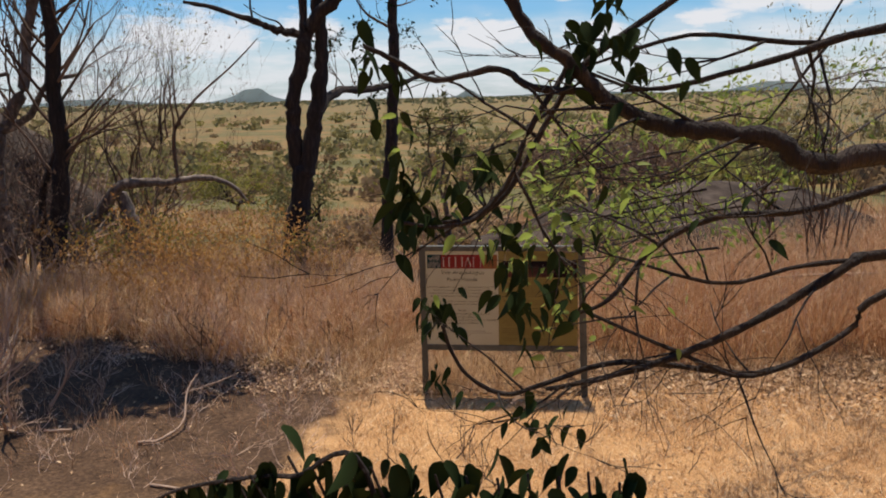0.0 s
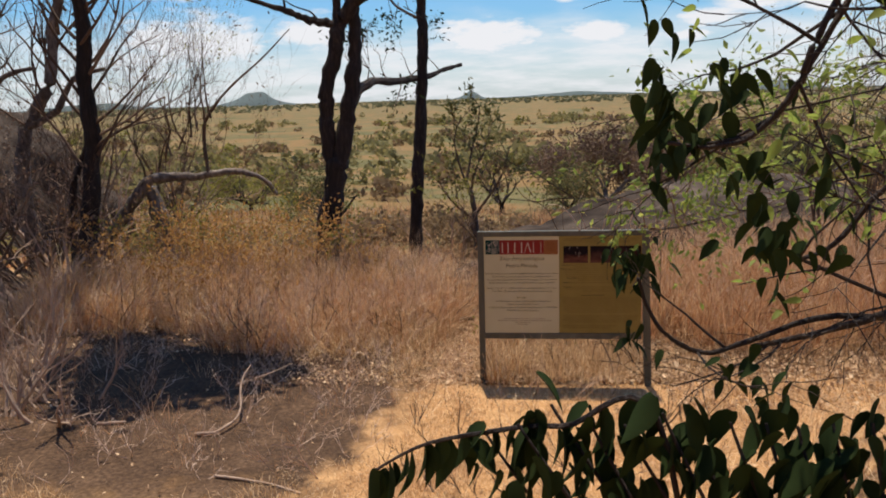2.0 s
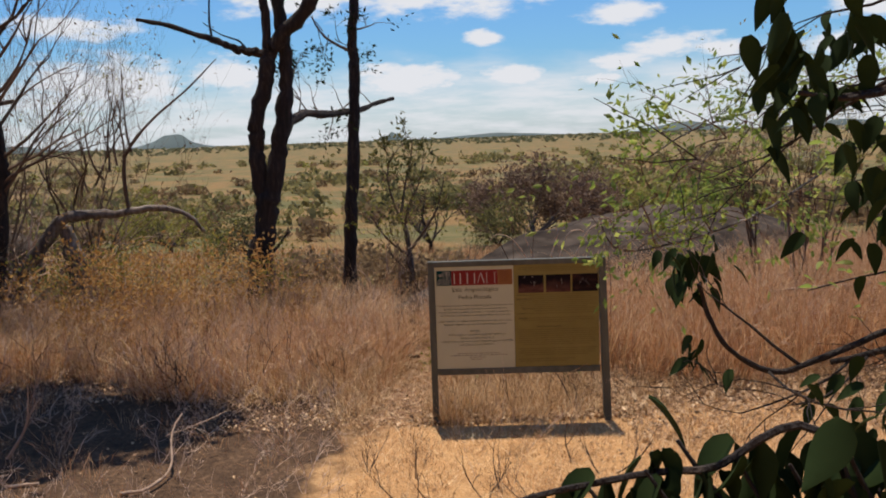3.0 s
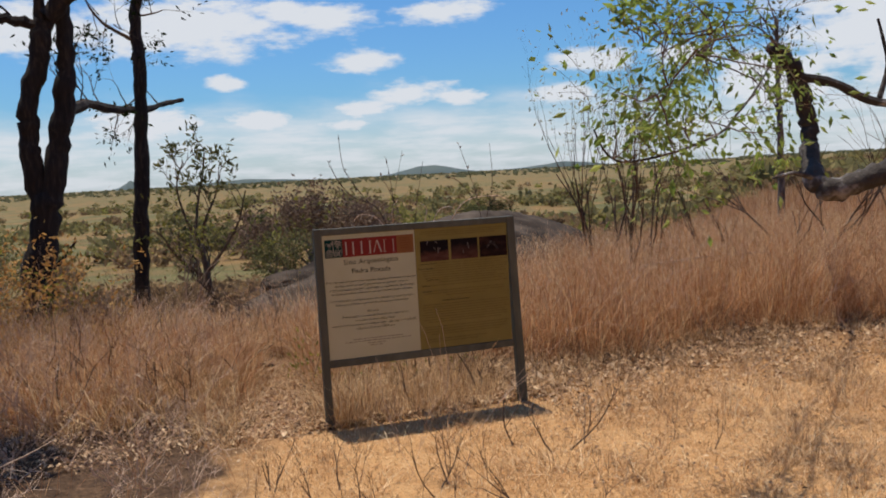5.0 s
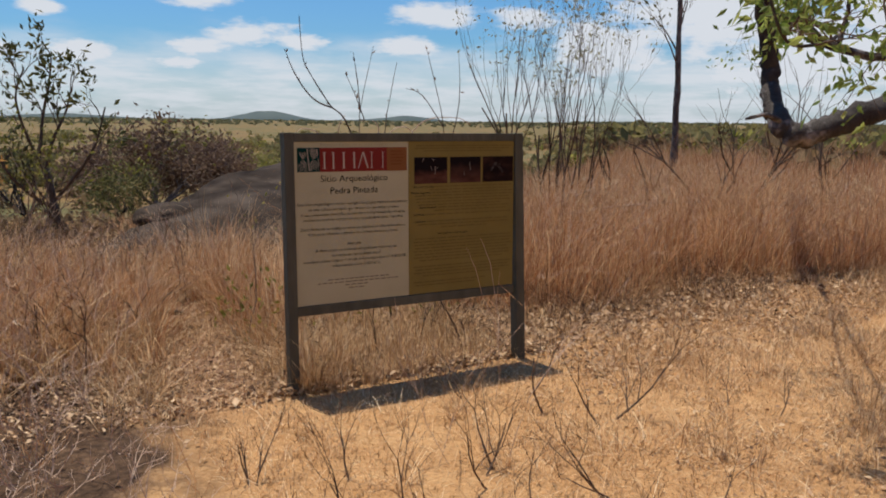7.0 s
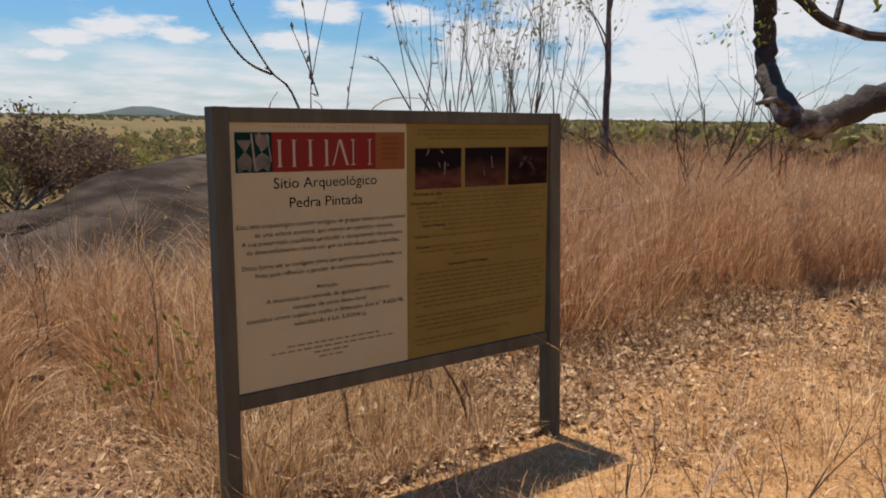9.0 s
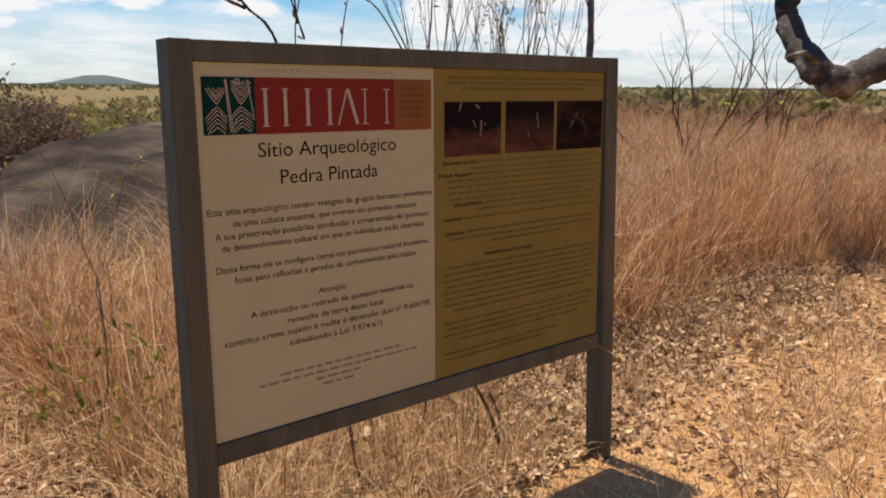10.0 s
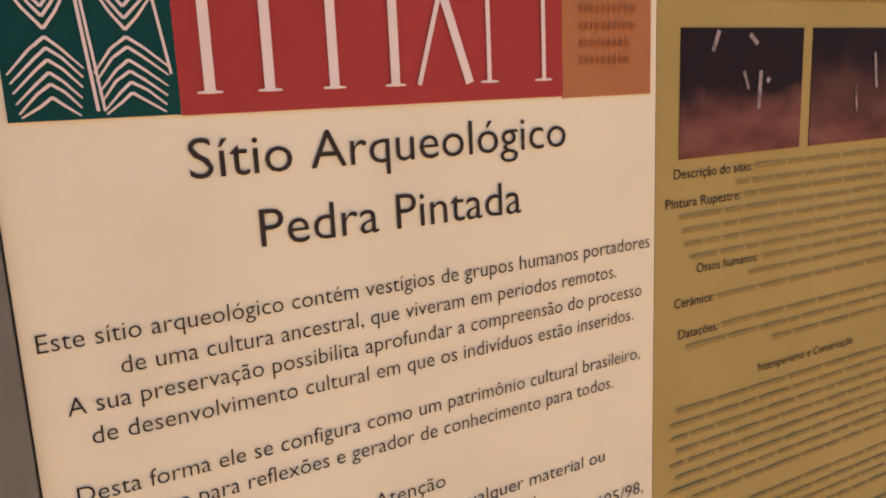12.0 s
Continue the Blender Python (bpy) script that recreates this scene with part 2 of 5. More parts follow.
def photo_material(name, lo, hi):
    """The maroon photograph, red-brown towards its foot."""
    m = material(name, [(0.25, (0.03, 0.013, 0.012)), (0.5, (0.085, 0.036, 0.026)), (0.8, (0.13, 0.065, 0.045))], 9, 3, rough=0.85, bump=0, stretch=(1, 1, 2.5), spec=0.04)
    nt = m.node_tree
    b = nt.nodes["Principled BSDF"]
    low = b.inputs["Base Color"].links[0].from_socket
    tex = nt.nodes.new("ShaderNodeTexCoord")
    s = nt.nodes.new("ShaderNodeSeparateXYZ")
    nt.links.new(tex.outputs["Object"], s.inputs[0])
    n = nt.nodes.new("ShaderNodeTexNoise")
    n.inputs["Scale"].default_value, n.inputs["Detail"].default_value = 14.0, 4.0
    nt.links.new(tex.outputs["Object"], n.inputs["Vector"])
    h = nt.nodes.new("ShaderNodeMath")
    h.operation = "MULTIPLY_ADD"
    nt.links.new(n.outputs[0], h.inputs[0])
    h.inputs[1].default_value = 0.09
    nt.links.new(s.outputs[2], h.inputs[2])
    r = nt.nodes.new("ShaderNodeMapRange")
    r.inputs["From Min"].default_value, r.inputs["From Max"].default_value = lo + 0.045, hi + 0.045
    nt.links.new(h.outputs[0], r.inputs["Value"])
    mix = nt.nodes.new("ShaderNodeMix")
    mix.data_type = "RGBA"
    nt.links.new(r.outputs[0], mix.inputs[0])
    nt.links.new(low, mix.inputs[6])
    mix.inputs[7].default_value = (0.012, 0.009, 0.010, 1)
    nt.links.new(mix.outputs[2], b.inputs["Base Color"])
    return m


PHOTO_FIRST = photo_material("photo_print_of_red_rock", 1.235, 1.268)
PHOTO_SECOND = photo_material("photo_print_of_pale_rock", 1.19, 1.30)
MARK = material("pale_photo_mark", [(0.3, (0.05, 0.035, 0.03)), (0.6, (0.20, 0.17, 0.15))], 60, rough=0.85, bump=0, spec=0.04)
MARK_DIM = material("dim_photo_mark", [(0.3, (0.02, 0.015, 0.015)), (0.65, (0.09, 0.075, 0.07))], 50, rough=0.85, bump=0, spec=0.04)


# ---- terrain ----
def rise(x, y):
    """Height of the ground: level round the sign, a bank up behind the walker, a long fall to the plain ahead."""
    z = 0.03 * math.sin(1.3 * x + 0.4) * math.cos(1.1 * y) * min(1, abs(y) * 0.5 + abs(x - 0.8) * 0.2)
    if y < -4.2:
        s = min(1.0, (-4.2 - y) / 3.2)
        z += 1.3 * s * s * (3 - 2 * s)
    if y > 4:
        k = min(1.0, max(0.0, (x - 0.85 * y + 1.0) / 7.0))
        k = 1 - 0.86 * k * k * (3 - 2 * k)
        z -= 3.9 * k * (1 - math.exp(-(y - 4) / 26.0))
        z += 0.25 * math.sin(x * 0.11 + 1) * math.sin(y * 0.13) * min(1, (y - 4) / 20)
    if y < -8:
        # unseen hillside behind the walker's descent, added to cut sky light on the sign
        z += 16 * (1 - math.exp(-(-8 - y) / 16.0)) * (1 + 0.2 * noise.noise(Vector((x * 0.08, y * 0.08, 0))))
    return z


def ground_material():
    m = bpy.data.materials.new("dry_savanna_soil")
    m.use_nodes = True
    nt = m.node_tree
    b = nt.nodes["Principled BSDF"]
    b.inputs["Roughness"].default_value, b.inputs["Specular IOR Level"].default_value = 0.95, 0.15
    tex = nt.nodes.new("ShaderNodeTexCoord")
    s = nt.nodes.new("ShaderNodeSeparateXYZ")
    nt.links.new(tex.outputs["Object"], s.inputs[0])

    def nz(scale, detail=5.0):
        n = nt.nodes.new("ShaderNodeTexNoise")
        n.inputs["Scale"].default_value, n.inputs["Detail"].default_value = scale, detail
        nt.links.new(tex.outputs["Object"], n.inputs["Vector"])
        return n.outputs[0]

    def mt(op, a, b_=None, c=None, clamp=False):
        n = nt.nodes.new("ShaderNodeMath")
        n.operation, n.use_clamp = op, clamp
        for i, v in enumerate((a, b_, c)):
            if v is None:
                continue
            if isinstance(v, (int, float)):
                n.inputs[i].default_value = v
            else:
                nt.links.new(v, n.inputs[i])
        return n.outputs[0]

    def step(v, lo, hi):
        n = nt.nodes.new("ShaderNodeMapRange")
        n.interpolation_type = "SMOOTHSTEP"
        n.inputs["From Min"].default_value, n.inputs["From Max"].default_value = lo, hi
        nt.links.new(v, n.inputs["Value"])
        return n.outputs[0]

    def mixed(f, a, b_):
        n = nt.nodes.new("ShaderNodeMix")
        n.data_type = "RGBA"
        nt.links.new(f, n.inputs[0])
        nt.links.new(a, n.inputs[6])
        nt.links.new(b_, n.inputs[7])
        return n.outputs[2]

    small, mid, large = nz(28), nz(3.0), nz(0.35)
    straw = ramp_of(nt, [(0.25, (0.27, 0.14, 0.055)), (0.5, (0.44, 0.25, 0.11)), (0.75, (0.58, 0.37, 0.18))], mt("ADD", mt("MULTIPLY_ADD", small, 0.45, mt("MULTIPLY", mid, 0.35)), mt("MULTIPLY", nz(0.9), 0.25)))
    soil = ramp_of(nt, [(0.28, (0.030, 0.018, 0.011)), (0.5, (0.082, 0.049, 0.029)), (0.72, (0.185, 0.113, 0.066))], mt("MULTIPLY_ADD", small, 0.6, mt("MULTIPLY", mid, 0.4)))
    plain = ramp_of(nt, [(0.34, (0.085, 0.083, 0.032)), (0.43, (0.125, 0.112, 0.044)), (0.485, (0.215, 0.130, 0.052)), (0.525, (0.165, 0.115, 0.048)), (0.57, (0.105, 0.100, 0.039)), (0.64, (0.17, 0.135, 0.058)), (0.76, (0.090, 0.085, 0.034))], mt("MULTIPLY_ADD", nz(0.045, 6.0), 0.75, mt("MULTIPLY", large, 0.25)))
    wob = mt("MULTIPLY_ADD", mid, 1.2, -0.6)
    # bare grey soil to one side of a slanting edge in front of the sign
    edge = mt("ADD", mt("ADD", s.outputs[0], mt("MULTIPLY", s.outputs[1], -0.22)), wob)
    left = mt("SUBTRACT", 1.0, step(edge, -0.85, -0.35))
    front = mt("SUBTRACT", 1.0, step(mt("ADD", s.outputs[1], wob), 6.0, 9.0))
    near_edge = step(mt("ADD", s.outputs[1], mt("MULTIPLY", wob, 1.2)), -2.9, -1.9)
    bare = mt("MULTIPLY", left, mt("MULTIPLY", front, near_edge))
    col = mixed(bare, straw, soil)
    under = mt("MULTIPLY", step(mt("ADD", s.outputs[1], wob), -0.1, 0.7), 0.75)
    earth = ramp_of(nt, [(0.28, (0.060, 0.036, 0.021)), (0.5, (0.14, 0.085, 0.048)), (0.72, (0.27, 0.175, 0.105))], mt("MULTIPLY_ADD", small, 0.6, mt("MULTIPLY", mid, 0.4)))
    under = mt("MULTIPLY", under, step(mt("ADD", s.outputs[0], wob), -1.5, -0.5))
    col = mixed(under, col, earth)
    # the trodden foot path past the sign
    off = mt("ABSOLUTE", mt("ADD", mt("SUBTRACT", s.outputs[0], mt("MULTIPLY_ADD", s.outputs[1], 0.15, -0.36)), mt("MULTIPLY", wob, 0.12)))
    worn = mt("MULTIPLY", mt("SUBTRACT", 1.0, step(off, 0.16, 0.30)), mt("MULTIPLY", step(s.outputs[1], -0.2, 0.4), mt("SUBTRACT", 1.0, step(s.outputs[1], 2.2, 3.0))))
    trod = ramp_of(nt, [(0.28, (0.15, 0.085, 0.052)), (0.5, (0.27, 0.16, 0.10)), (0.72, (0.40, 0.26, 0.165))], mt("MULTIPLY_ADD", small, 0.5, mt("MULTIPLY", mid, 0.5)))
    col = mixed(worn, col, trod)
    col = mixed(step(s.outputs[1], 7.0, 14.0), col, plain)
    # dark granite tone for the unseen hillside added behind the walker
    granite = ramp_of(nt, [(0.3, (0.04, 0.034, 0.03)), (0.7, (0.13, 0.10, 0.08))], mt("MULTIPLY_ADD", large, 0.6, mt("MULTIPLY", mid, 0.4)))
    col = mixed(mt("SUBTRACT", 1.0, step(s.outputs[1], -10.5, -8.5)), col, granite)
    nt.links.new(col, b.inputs["Base Color"])
    bump = nt.nodes.new("ShaderNodeBump")
    bump.inputs["Strength"].default_value, bump.inputs["Distance"].default_value = 0.9, 0.03
    nt.links.new(mt("MULTIPLY_ADD", nz(11), 0.6, nz(45)), bump.inputs["Height"])
    nt.links.new(bump.outputs[0], b.inputs["Normal"])
    return m


def mesh_of(name, verts, faces, mat, smooth=False):
    me = bpy.data.meshes.new(name)
    me.from_pydata(verts, [], faces)
    me.materials.append(mat)
    if smooth:
        me.polygons.foreach_set("use_smooth", [True] * len(me.polygons))
    me.update()
    return me


def part(name, verts, faces, mat, parent=None, label="", smooth=False):
    ob = new(name, mesh_of(name, verts, faces, mat, smooth))
    ob.parent = parent
    if label:
        tagged(ob, label)
    if name in ("crown", "unseen_shade_crown", "twig_spray", "foliage", "leaves"):
        tagged(ob, kind="stuff")
    return ob


N = 240
xs = [3.2 * math.sinh(7.8 * (2 * i / N - 1)) for i in range(N + 1)]
gv = [(x, y, rise(x, y)) for y in xs for x in xs]
gf = [(j * (N + 1) + i, j * (N + 1) + i + 1, (j + 1) * (N + 1) + i + 1, (j + 1) * (N + 1) + i) for j in range(N) for i in range(N)]
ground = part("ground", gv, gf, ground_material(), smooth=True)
tagged(ground, "dry savanna ground of straw and bare grey-brown soil", "ground", kind="structure")


# ---- builders ----
def frame_axes(d):
    d = d.normalized()
    a = d.cross(Vector((0, 0, 1)) if abs(d.z) < 0.9 else Vector((1, 0, 0))).normalized()
    return a, d.cross(a)


class Wood:
    """Collects tapered, crooked tubes into one mesh."""

    def __init__(self):
        self.v, self.f, self.starts = [], [], []

    def tube(self, pts, radii, sides=6):
        pts = [Vector(p) for p in pts]
        base = len(self.v)
        self.starts.append((base, len(self.f)))
        for i, p in enumerate(pts):
            d = pts[min(i + 1, len(pts) - 1)] - pts[max(i - 1, 0)]
            a, b = frame_axes(d)
            for k in range(sides):
                w = 2 * math.pi * k / sides
                self.v.append(tuple(p + (a * math.cos(w) + b * math.sin(w)) * radii[i]))
        for i in range(len(pts) - 1):
            for k in range(sides):
                k2 = (k + 1) % sides
                self.f.append((base + i * sides + k, base + i * sides + k2, base + (i + 1) * sides + k2, base + (i + 1) * sides + k))
        self.f.append(tuple(base + k for k in range(sides))[::-1])
        self.f.append(tuple(base + (len(pts) - 1) * sides + k for k in range(sides)))

    def limb(self, pts, r0, r1, rng, sides=7, rough=0.12, per=5):
        """A smooth crooked limb through pts with knots and uneven thickness. Returns its fine points."""
        pts = [Vector(p) for p in pts]
        fine = []
        for i in range(len(pts) - 1):
            p0, p1, p2, p3 = pts[max(i - 1, 0)], pts[i], pts[i + 1], pts[min(i + 2, len(pts) - 1)]
            for k in range(per):
                t = k / per
                fine.append(0.5 * (2 * p1 + (p2 - p0) * t + (2 * p0 - 5 * p1 + 4 * p2 - p3) * t * t + (3 * p1 - p0 - 3 * p2 + p3) * t ** 3))
        fine.append(pts[-1])
        n = len(fine) - 1
        rad = [(r0 + (r1 - r0) * i / n) * (1 + rng.uniform(-rough, rough)) for i in range(n + 1)]
        self.tube([p + Vector((rng.uniform(-1, 1), rng.uniform(-1, 1), rng.uniform(-1, 1))) * rad[i] * rough * 1.5 for i, p in enumerate(fine)], rad, sides)
        return fine

    def grow(self, p, d, length, r, depth, rng, tips, spread=0.6, sides=5, up=0.15, wild=0.25):
        """A branching spray from p along d; tips collects (point, direction)."""
        pts, radii = [Vector(p)], [r]
        d = Vector(d).normalized()
        n = 4
        for i in range(n):
            d = (d + Vector((rng.uniform(-1, 1), rng.uniform(-1, 1), rng.uniform(-1, 1))) * wild + Vector((0, 0, up * 0.4))).normalized()
            pts.append(pts[-1] + d * length / n)
            radii.append(r * (1 - 0.62 * (i + 1) / n))
        self.tube(pts, radii, sides)
        if depth == 0:
            tips += [(pts[-1], d), (pts[-2], d), (pts[-3], d)]
            return
        for k in range(rng.choice((2, 3, 3))):
            i = rng.randint(2, n)
            a, b = frame_axes(d)
            w = rng.uniform(0, 2 * math.pi)
            nd = d + (a * math.cos(w) + b * math.sin(w)) * rng.uniform(spread * 0.6, spread * 1.5) + Vector((0, 0, up))
            self.grow(pts[i], nd, length * rng.uniform(0.55, 0.85), max(radii[i] * 0.75, 0.0015), depth - 1, rng, tips, spread, max(3, sides - 1), up, wild)


def branched(b, mat, parent):
    """A stem of few shoots: the main shoot as one part, each side shoot as a part of it."""
    marks = b.starts + [(len(b.v), len(b.f))]
    stem = None
    for (v0, f0), (v1, f1) in zip(marks, marks[1:]):
        ob = part("stem" if stem is None else "twig", b.v[v0:v1], [tuple(i - v0 for i in q) for q in b.f[f0:f1]], mat, parent if stem is None else stem)
        stem = stem or ob


def leaves(points, size, rng, droop=0.3, shape=0.42, keep=1.0):
    """Folded pointed leaves at the points: verts and faces."""
    v, f = [], []
    for p, d in points:
        if rng.random() > keep:
            continue
        d = (Vector(d) + Vector((rng.uniform(-1, 1), rng.uniform(-1, 1), rng.uniform(-1, 1) - droop))).normalized()
        a, b = frame_axes(d)
        w = rng.uniform(0, 6.28)
        a, b = a * math.cos(w) + b * math.sin(w), b * math.cos(w) - a * math.sin(w)
        s = size * rng.uniform(0.6, 1.35)
        q = Vector(p)
        n = len(v)
        mid = q + d * s * 0.45 - b * s * 0.10
        v += [tuple(q), tuple(mid + a * s * shape * 0.5 + b * s * 0.12), tuple(q + d * s), tuple(mid - a * s * shape * 0.5 + b * s * 0.12), tuple(mid)]
        f += [(n, n + 1, n + 4), (n + 1, n + 2, n + 4), (n + 2, n + 3, n + 4), (n + 3, n, n + 4)]
    return v, f


def around(tips, count, radius, rng):
    out = []
    for p, d in tips:
        for _ in range(count):
            o = Vector((rng.gauss(0, 1), rng.gauss(0, 1), rng.gauss(0, 1))) * radius
            out.append((Vector(p) + o, d))
    return out


def thing(name, label, category, group="", at=(0, 0, 0)):
    e = new(name)
    e.location = at
    return tagged(e, label, category, group)


def blades(name, spots, mat, height, width, label, lean=0.35, seed=1, droop=0.25, category="grass"):
    """A field of bent tapering grass blades at the spots (x, y, scale), one object."""
    rng = np.random.default_rng(seed)
    n = len(spots)
    P = np.array([(s[0], s[1], rise(s[0], s[1]) - 0.01) for s in spots])
    h = height * np.array([s[2] for s in spots]) * rng.uniform(0.55, 1.25, n)
    w = width * rng.uniform(0.6, 1.4, n)
    az, face = rng.uniform(0, 2 * np.pi, n), rng.uniform(0, np.pi, n)
    if len(spots[0]) > 3:
        az = np.array([s[3] for s in spots]) + rng.normal(0, 0.6, n)
    bend = np.stack((np.cos(az), np.sin(az)), 1) * (h * np.abs(rng.normal(0, lean, n)))[:, None]
    side = np.stack((np.cos(face), np.sin(face), np.zeros(n)), 1)
    mid, top = P.copy(), P.copy()
    mid[:, :2] += bend * 0.35
    mid[:, 2] += h * 0.6
    top[:, :2] += bend
    top[:, 2] += h * (1 - droop * rng.uniform(0, 1, n))
    V = np.empty((n, 5, 3))
    V[:, 0], V[:, 1] = P - side * w[:, None] / 2, P + side * w[:, None] / 2
    V[:, 2], V[:, 3] = mid - side * w[:, None] * 0.4, mid + side * w[:, None] * 0.4
    V[:, 4] = top
    o = (np.arange(n) * 5)[:, None]
    F = np.concatenate((o + [0, 1, 3], o + [0, 3, 2], o + [2, 3, 4]), 1).reshape(-1, 3)
    me = bpy.data.meshes.new(name)
    me.vertices.add(n * 5)
    me.vertices.foreach_set("co", V.ravel())
    me.loops.add(len(F) * 3)
    me.loops.foreach_set("vertex_index", F.ravel().astype(np.int32))
    me.polygons.add(len(F))
    me.polygons.foreach_set("loop_start", np.arange(len(F), dtype=np.int32) * 3)
    me.materials.append(mat)
    me.update(calc_edges=True)
    return tagged(new(name, me), label, category, kind="stuff")


# ---- the information sign ----
def box_mesh(x0, x1, y0, y1, z0, z1, bevel=0.0, lean=0.0):
    """Verts and faces of a bevelled bar; lean shifts the foot sideways."""
    bm = bmesh.new()
    bmesh.ops.create_cube(bm, size=1.0)
    for v in bm.verts:
        v.co = Vector((x0 + (v.co.x + 0.5) * (x1 - x0), y0 + (v.co.y + 0.5) * (y1 - y0), z0 + (v.co.z + 0.5) * (z1 - z0)))
        v.co.x += lean * (z1 - v.co.z)
    if bevel:
        bmesh.ops.bevel(bm, geom=bm.edges[:], offset=bevel, segments=2, affect="EDGES", profile=0.6)
    vs = [tuple(v.co) for v in bm.verts]
    bm.verts.index_update()
    fs = [tuple(v.index for v in f.verts) for f in bm.faces]
    bm.free()
    return vs, fs


def bar(name, x0, x1, y0, y1, z0, z1, mat, parent, label="", bevel=0.0, lean=0.0):
    return part(name, *box_mesh(x0, x1, y0, y1, z0, z1, bevel, lean), mat, parent, label)


def writing(body, x0, x1, z, cap, parent, mat, name="text_line", y=-0.0035, thin=-0.010, space=1.0):
    """One line of lettering from x0 to x1 with its foot at z and capitals about cap high."""
    cu = bpy.data.curves.new(name, "FONT")
    cu.body, cu.size, cu.extrude, cu.resolution_u, cu.offset, cu.space_character = body, 1.0, 0.0, 3, thin, space
    tmp = new("lettering", cu)
    bpy.context.view_layer.update()
    me = bpy.data.meshes.new_from_object(tmp)
    bpy.data.objects.remove(tmp)
    co = np.array([v.co[:] for v in me.vertices])
    lo, hi = co[:, 0].min(), co[:, 0].max()
    kx, kz = (x1 - x0) / (hi - lo), cap / 0.70
    for v in me.vertices:
        v.co = Vector((x0 + (v.co.x - lo) * kx, y, z + v.co.y * kz))
    me.materials.clear()
    me.materials.append(mat)
    ob = new(name, me)
    ob.parent = parent
    return ob


sign = thing("information_sign", "wooden information sign board with cream and ochre printed panels", "sign")
sign.matrix_world = pose(0.001, 0.023, 0, -1.15, 0, -2.5)
bar("post", 0.007, 0.062, -0.012, 0.062, -0.12, 1.481, POST, sign, bevel=0.004)
bar("post", 1.500, 1.563, -0.012, 0.062, -0.12, 1.481, POST, sign, bevel=0.004, lean=0.03)
bar("top_rail", 0.062, 1.500, -0.010, 0.055, 1.432, 1.480, POST, sign, bevel=0.004)
bar("bottom_rail", 0.062, 1.510, -0.010, 0.055, 0.458, 0.512, POST, sign, bevel=0.004)
bar("backing_board", 0.062, 1.505, 0.006, 0.022, 0.510, 1.433, POST, sign, "plain timber backing board")
cream = bar("cream_panel", 0.064, 0.757, -0.002, 0.006, 0.514, 1.431, CREAM, sign, "cream panel with black lettering")
ochre = bar("ochre_panel", 0.759, 1.503, -0.001, 0.006, 0.514, 1.431, OCHRE, sign, "ochre panel with faded print and photographs")
badge = bar("badge", 0.080, 0.211, -0.0035, -0.0015, 1.266, 1.399, GREEN, cream, "dark green square with white zigzag pattern")
band = bar("red_band", 0.2115, 0.618, -0.0035, -0.0015, 1.265, 1.399, RED, cream, "faded red band with pale plain strokes")
block = bar("orange_block", 0.6185, 0.747, -0.0035, -0.0015, 1.263, 1.399, ORANGE, cream, "orange block with small brown bars")


LAYER = [0]


def stroke(x0, z0, x1, z1, w, mat, parent, y=-0.0048, name="stroke", w2=None):
    """A flat printed stroke, each one a hair prouder than the last so that crossings stay clean."""
    LAYER[0] = (LAYER[0] + 1) % 9
    y = y - 0.00012 * LAYER[0]
    a, b = Vector((x0, 0, z0)), Vector((x1, 0, z1))
    n = (b - a).cross(Vector((0, 1, 0))).normalized() / 2
    q = [a - n * w, a + n * w, b + n * (w2 or w), b - n * (w2 or w)]
    part(name, [(p.x, y, p.z) for p in q], [(0, 1, 2, 3)], mat, parent)


# pale plain strokes on the red band
for x, w in ((0.237, 0.0095), (0.290, 0.0095), (0.352, 0.0095), (0.415, 0.0095), (0.523, 0.005), (0.592, 0.005)):
    stroke(x, 1.2835, x, 1.3725, w, PALE, band)
    for s in (-1, 1):
        stroke(x, 1.3280 + s * 0.0440, x + s * 0.011, 1.3280 + s * 0.0444, 0.0034, PALE, band, w2=0.0016)
        stroke(x, 1.3280 + s * 0.0440, x - s * 0.011, 1.3280 + s * 0.0444, 0.0034, PALE, band, w2=0.0016)
stroke(0.441, 1.283, 0.468, 1.373, 0.005, PALE, band)
stroke(0.499, 1.283, 0.470, 1.373, 0.0095, PALE, band)
# the badge: two columns of hand-drawn nested chevrons, pointing down above and up below
hand = random.Random(9)
for cx, lo, hi, top in ((0.1135, 0.084, 0.139, 1.374), (0.1735, 0.146, 0.205, 1.392)):
    for k in range(6):
        z = 1.331 - 0.0092 * k + hand.uniform(-0.001, 0.001)
        for edge, fall in ((lo + 0.0012 * k, 0.030), (hi - 0.0012 * k, 0.026)):
            knee = cx + (edge - cx) * hand.uniform(0.35, 0.5)
            drop = fall * (0.95 - 0.05 * k)
            stroke(cx, z, knee, z - drop * 0.33, 0.0026, PALE, badge, w2=0.0022)
            stroke(knee, z - drop * 0.33, edge, max(1.269, z - drop), 0.0023, PALE, badge, w2=0.0014)
    for k in range(6):
        z = 1.337 + 0.0088 * k + hand.uniform(-0.001, 0.001)
        for edge, lift in ((lo + 0.004, 0.036), (hi - 0.004, 0.033)):
            end = min(top, z + lift)
            if end - z > 0.006:
                f = (end - z) / lift
                knee = 0.45 + hand.uniform(-0.08, 0.08)
                mx, mz = cx + (edge - cx) * f * knee, z + (end - z) * knee * 0.85
                stroke(cx, z, mx, mz, 0.0026, PALE, badge, w2=0.0022)
                stroke(mx, mz, cx + (edge - cx) * f, end, 0.0023, PALE, badge, w2=0.0014)
stroke(0.146, 1.272, 0.136, 1.394, 0.0026, PALE, badge)
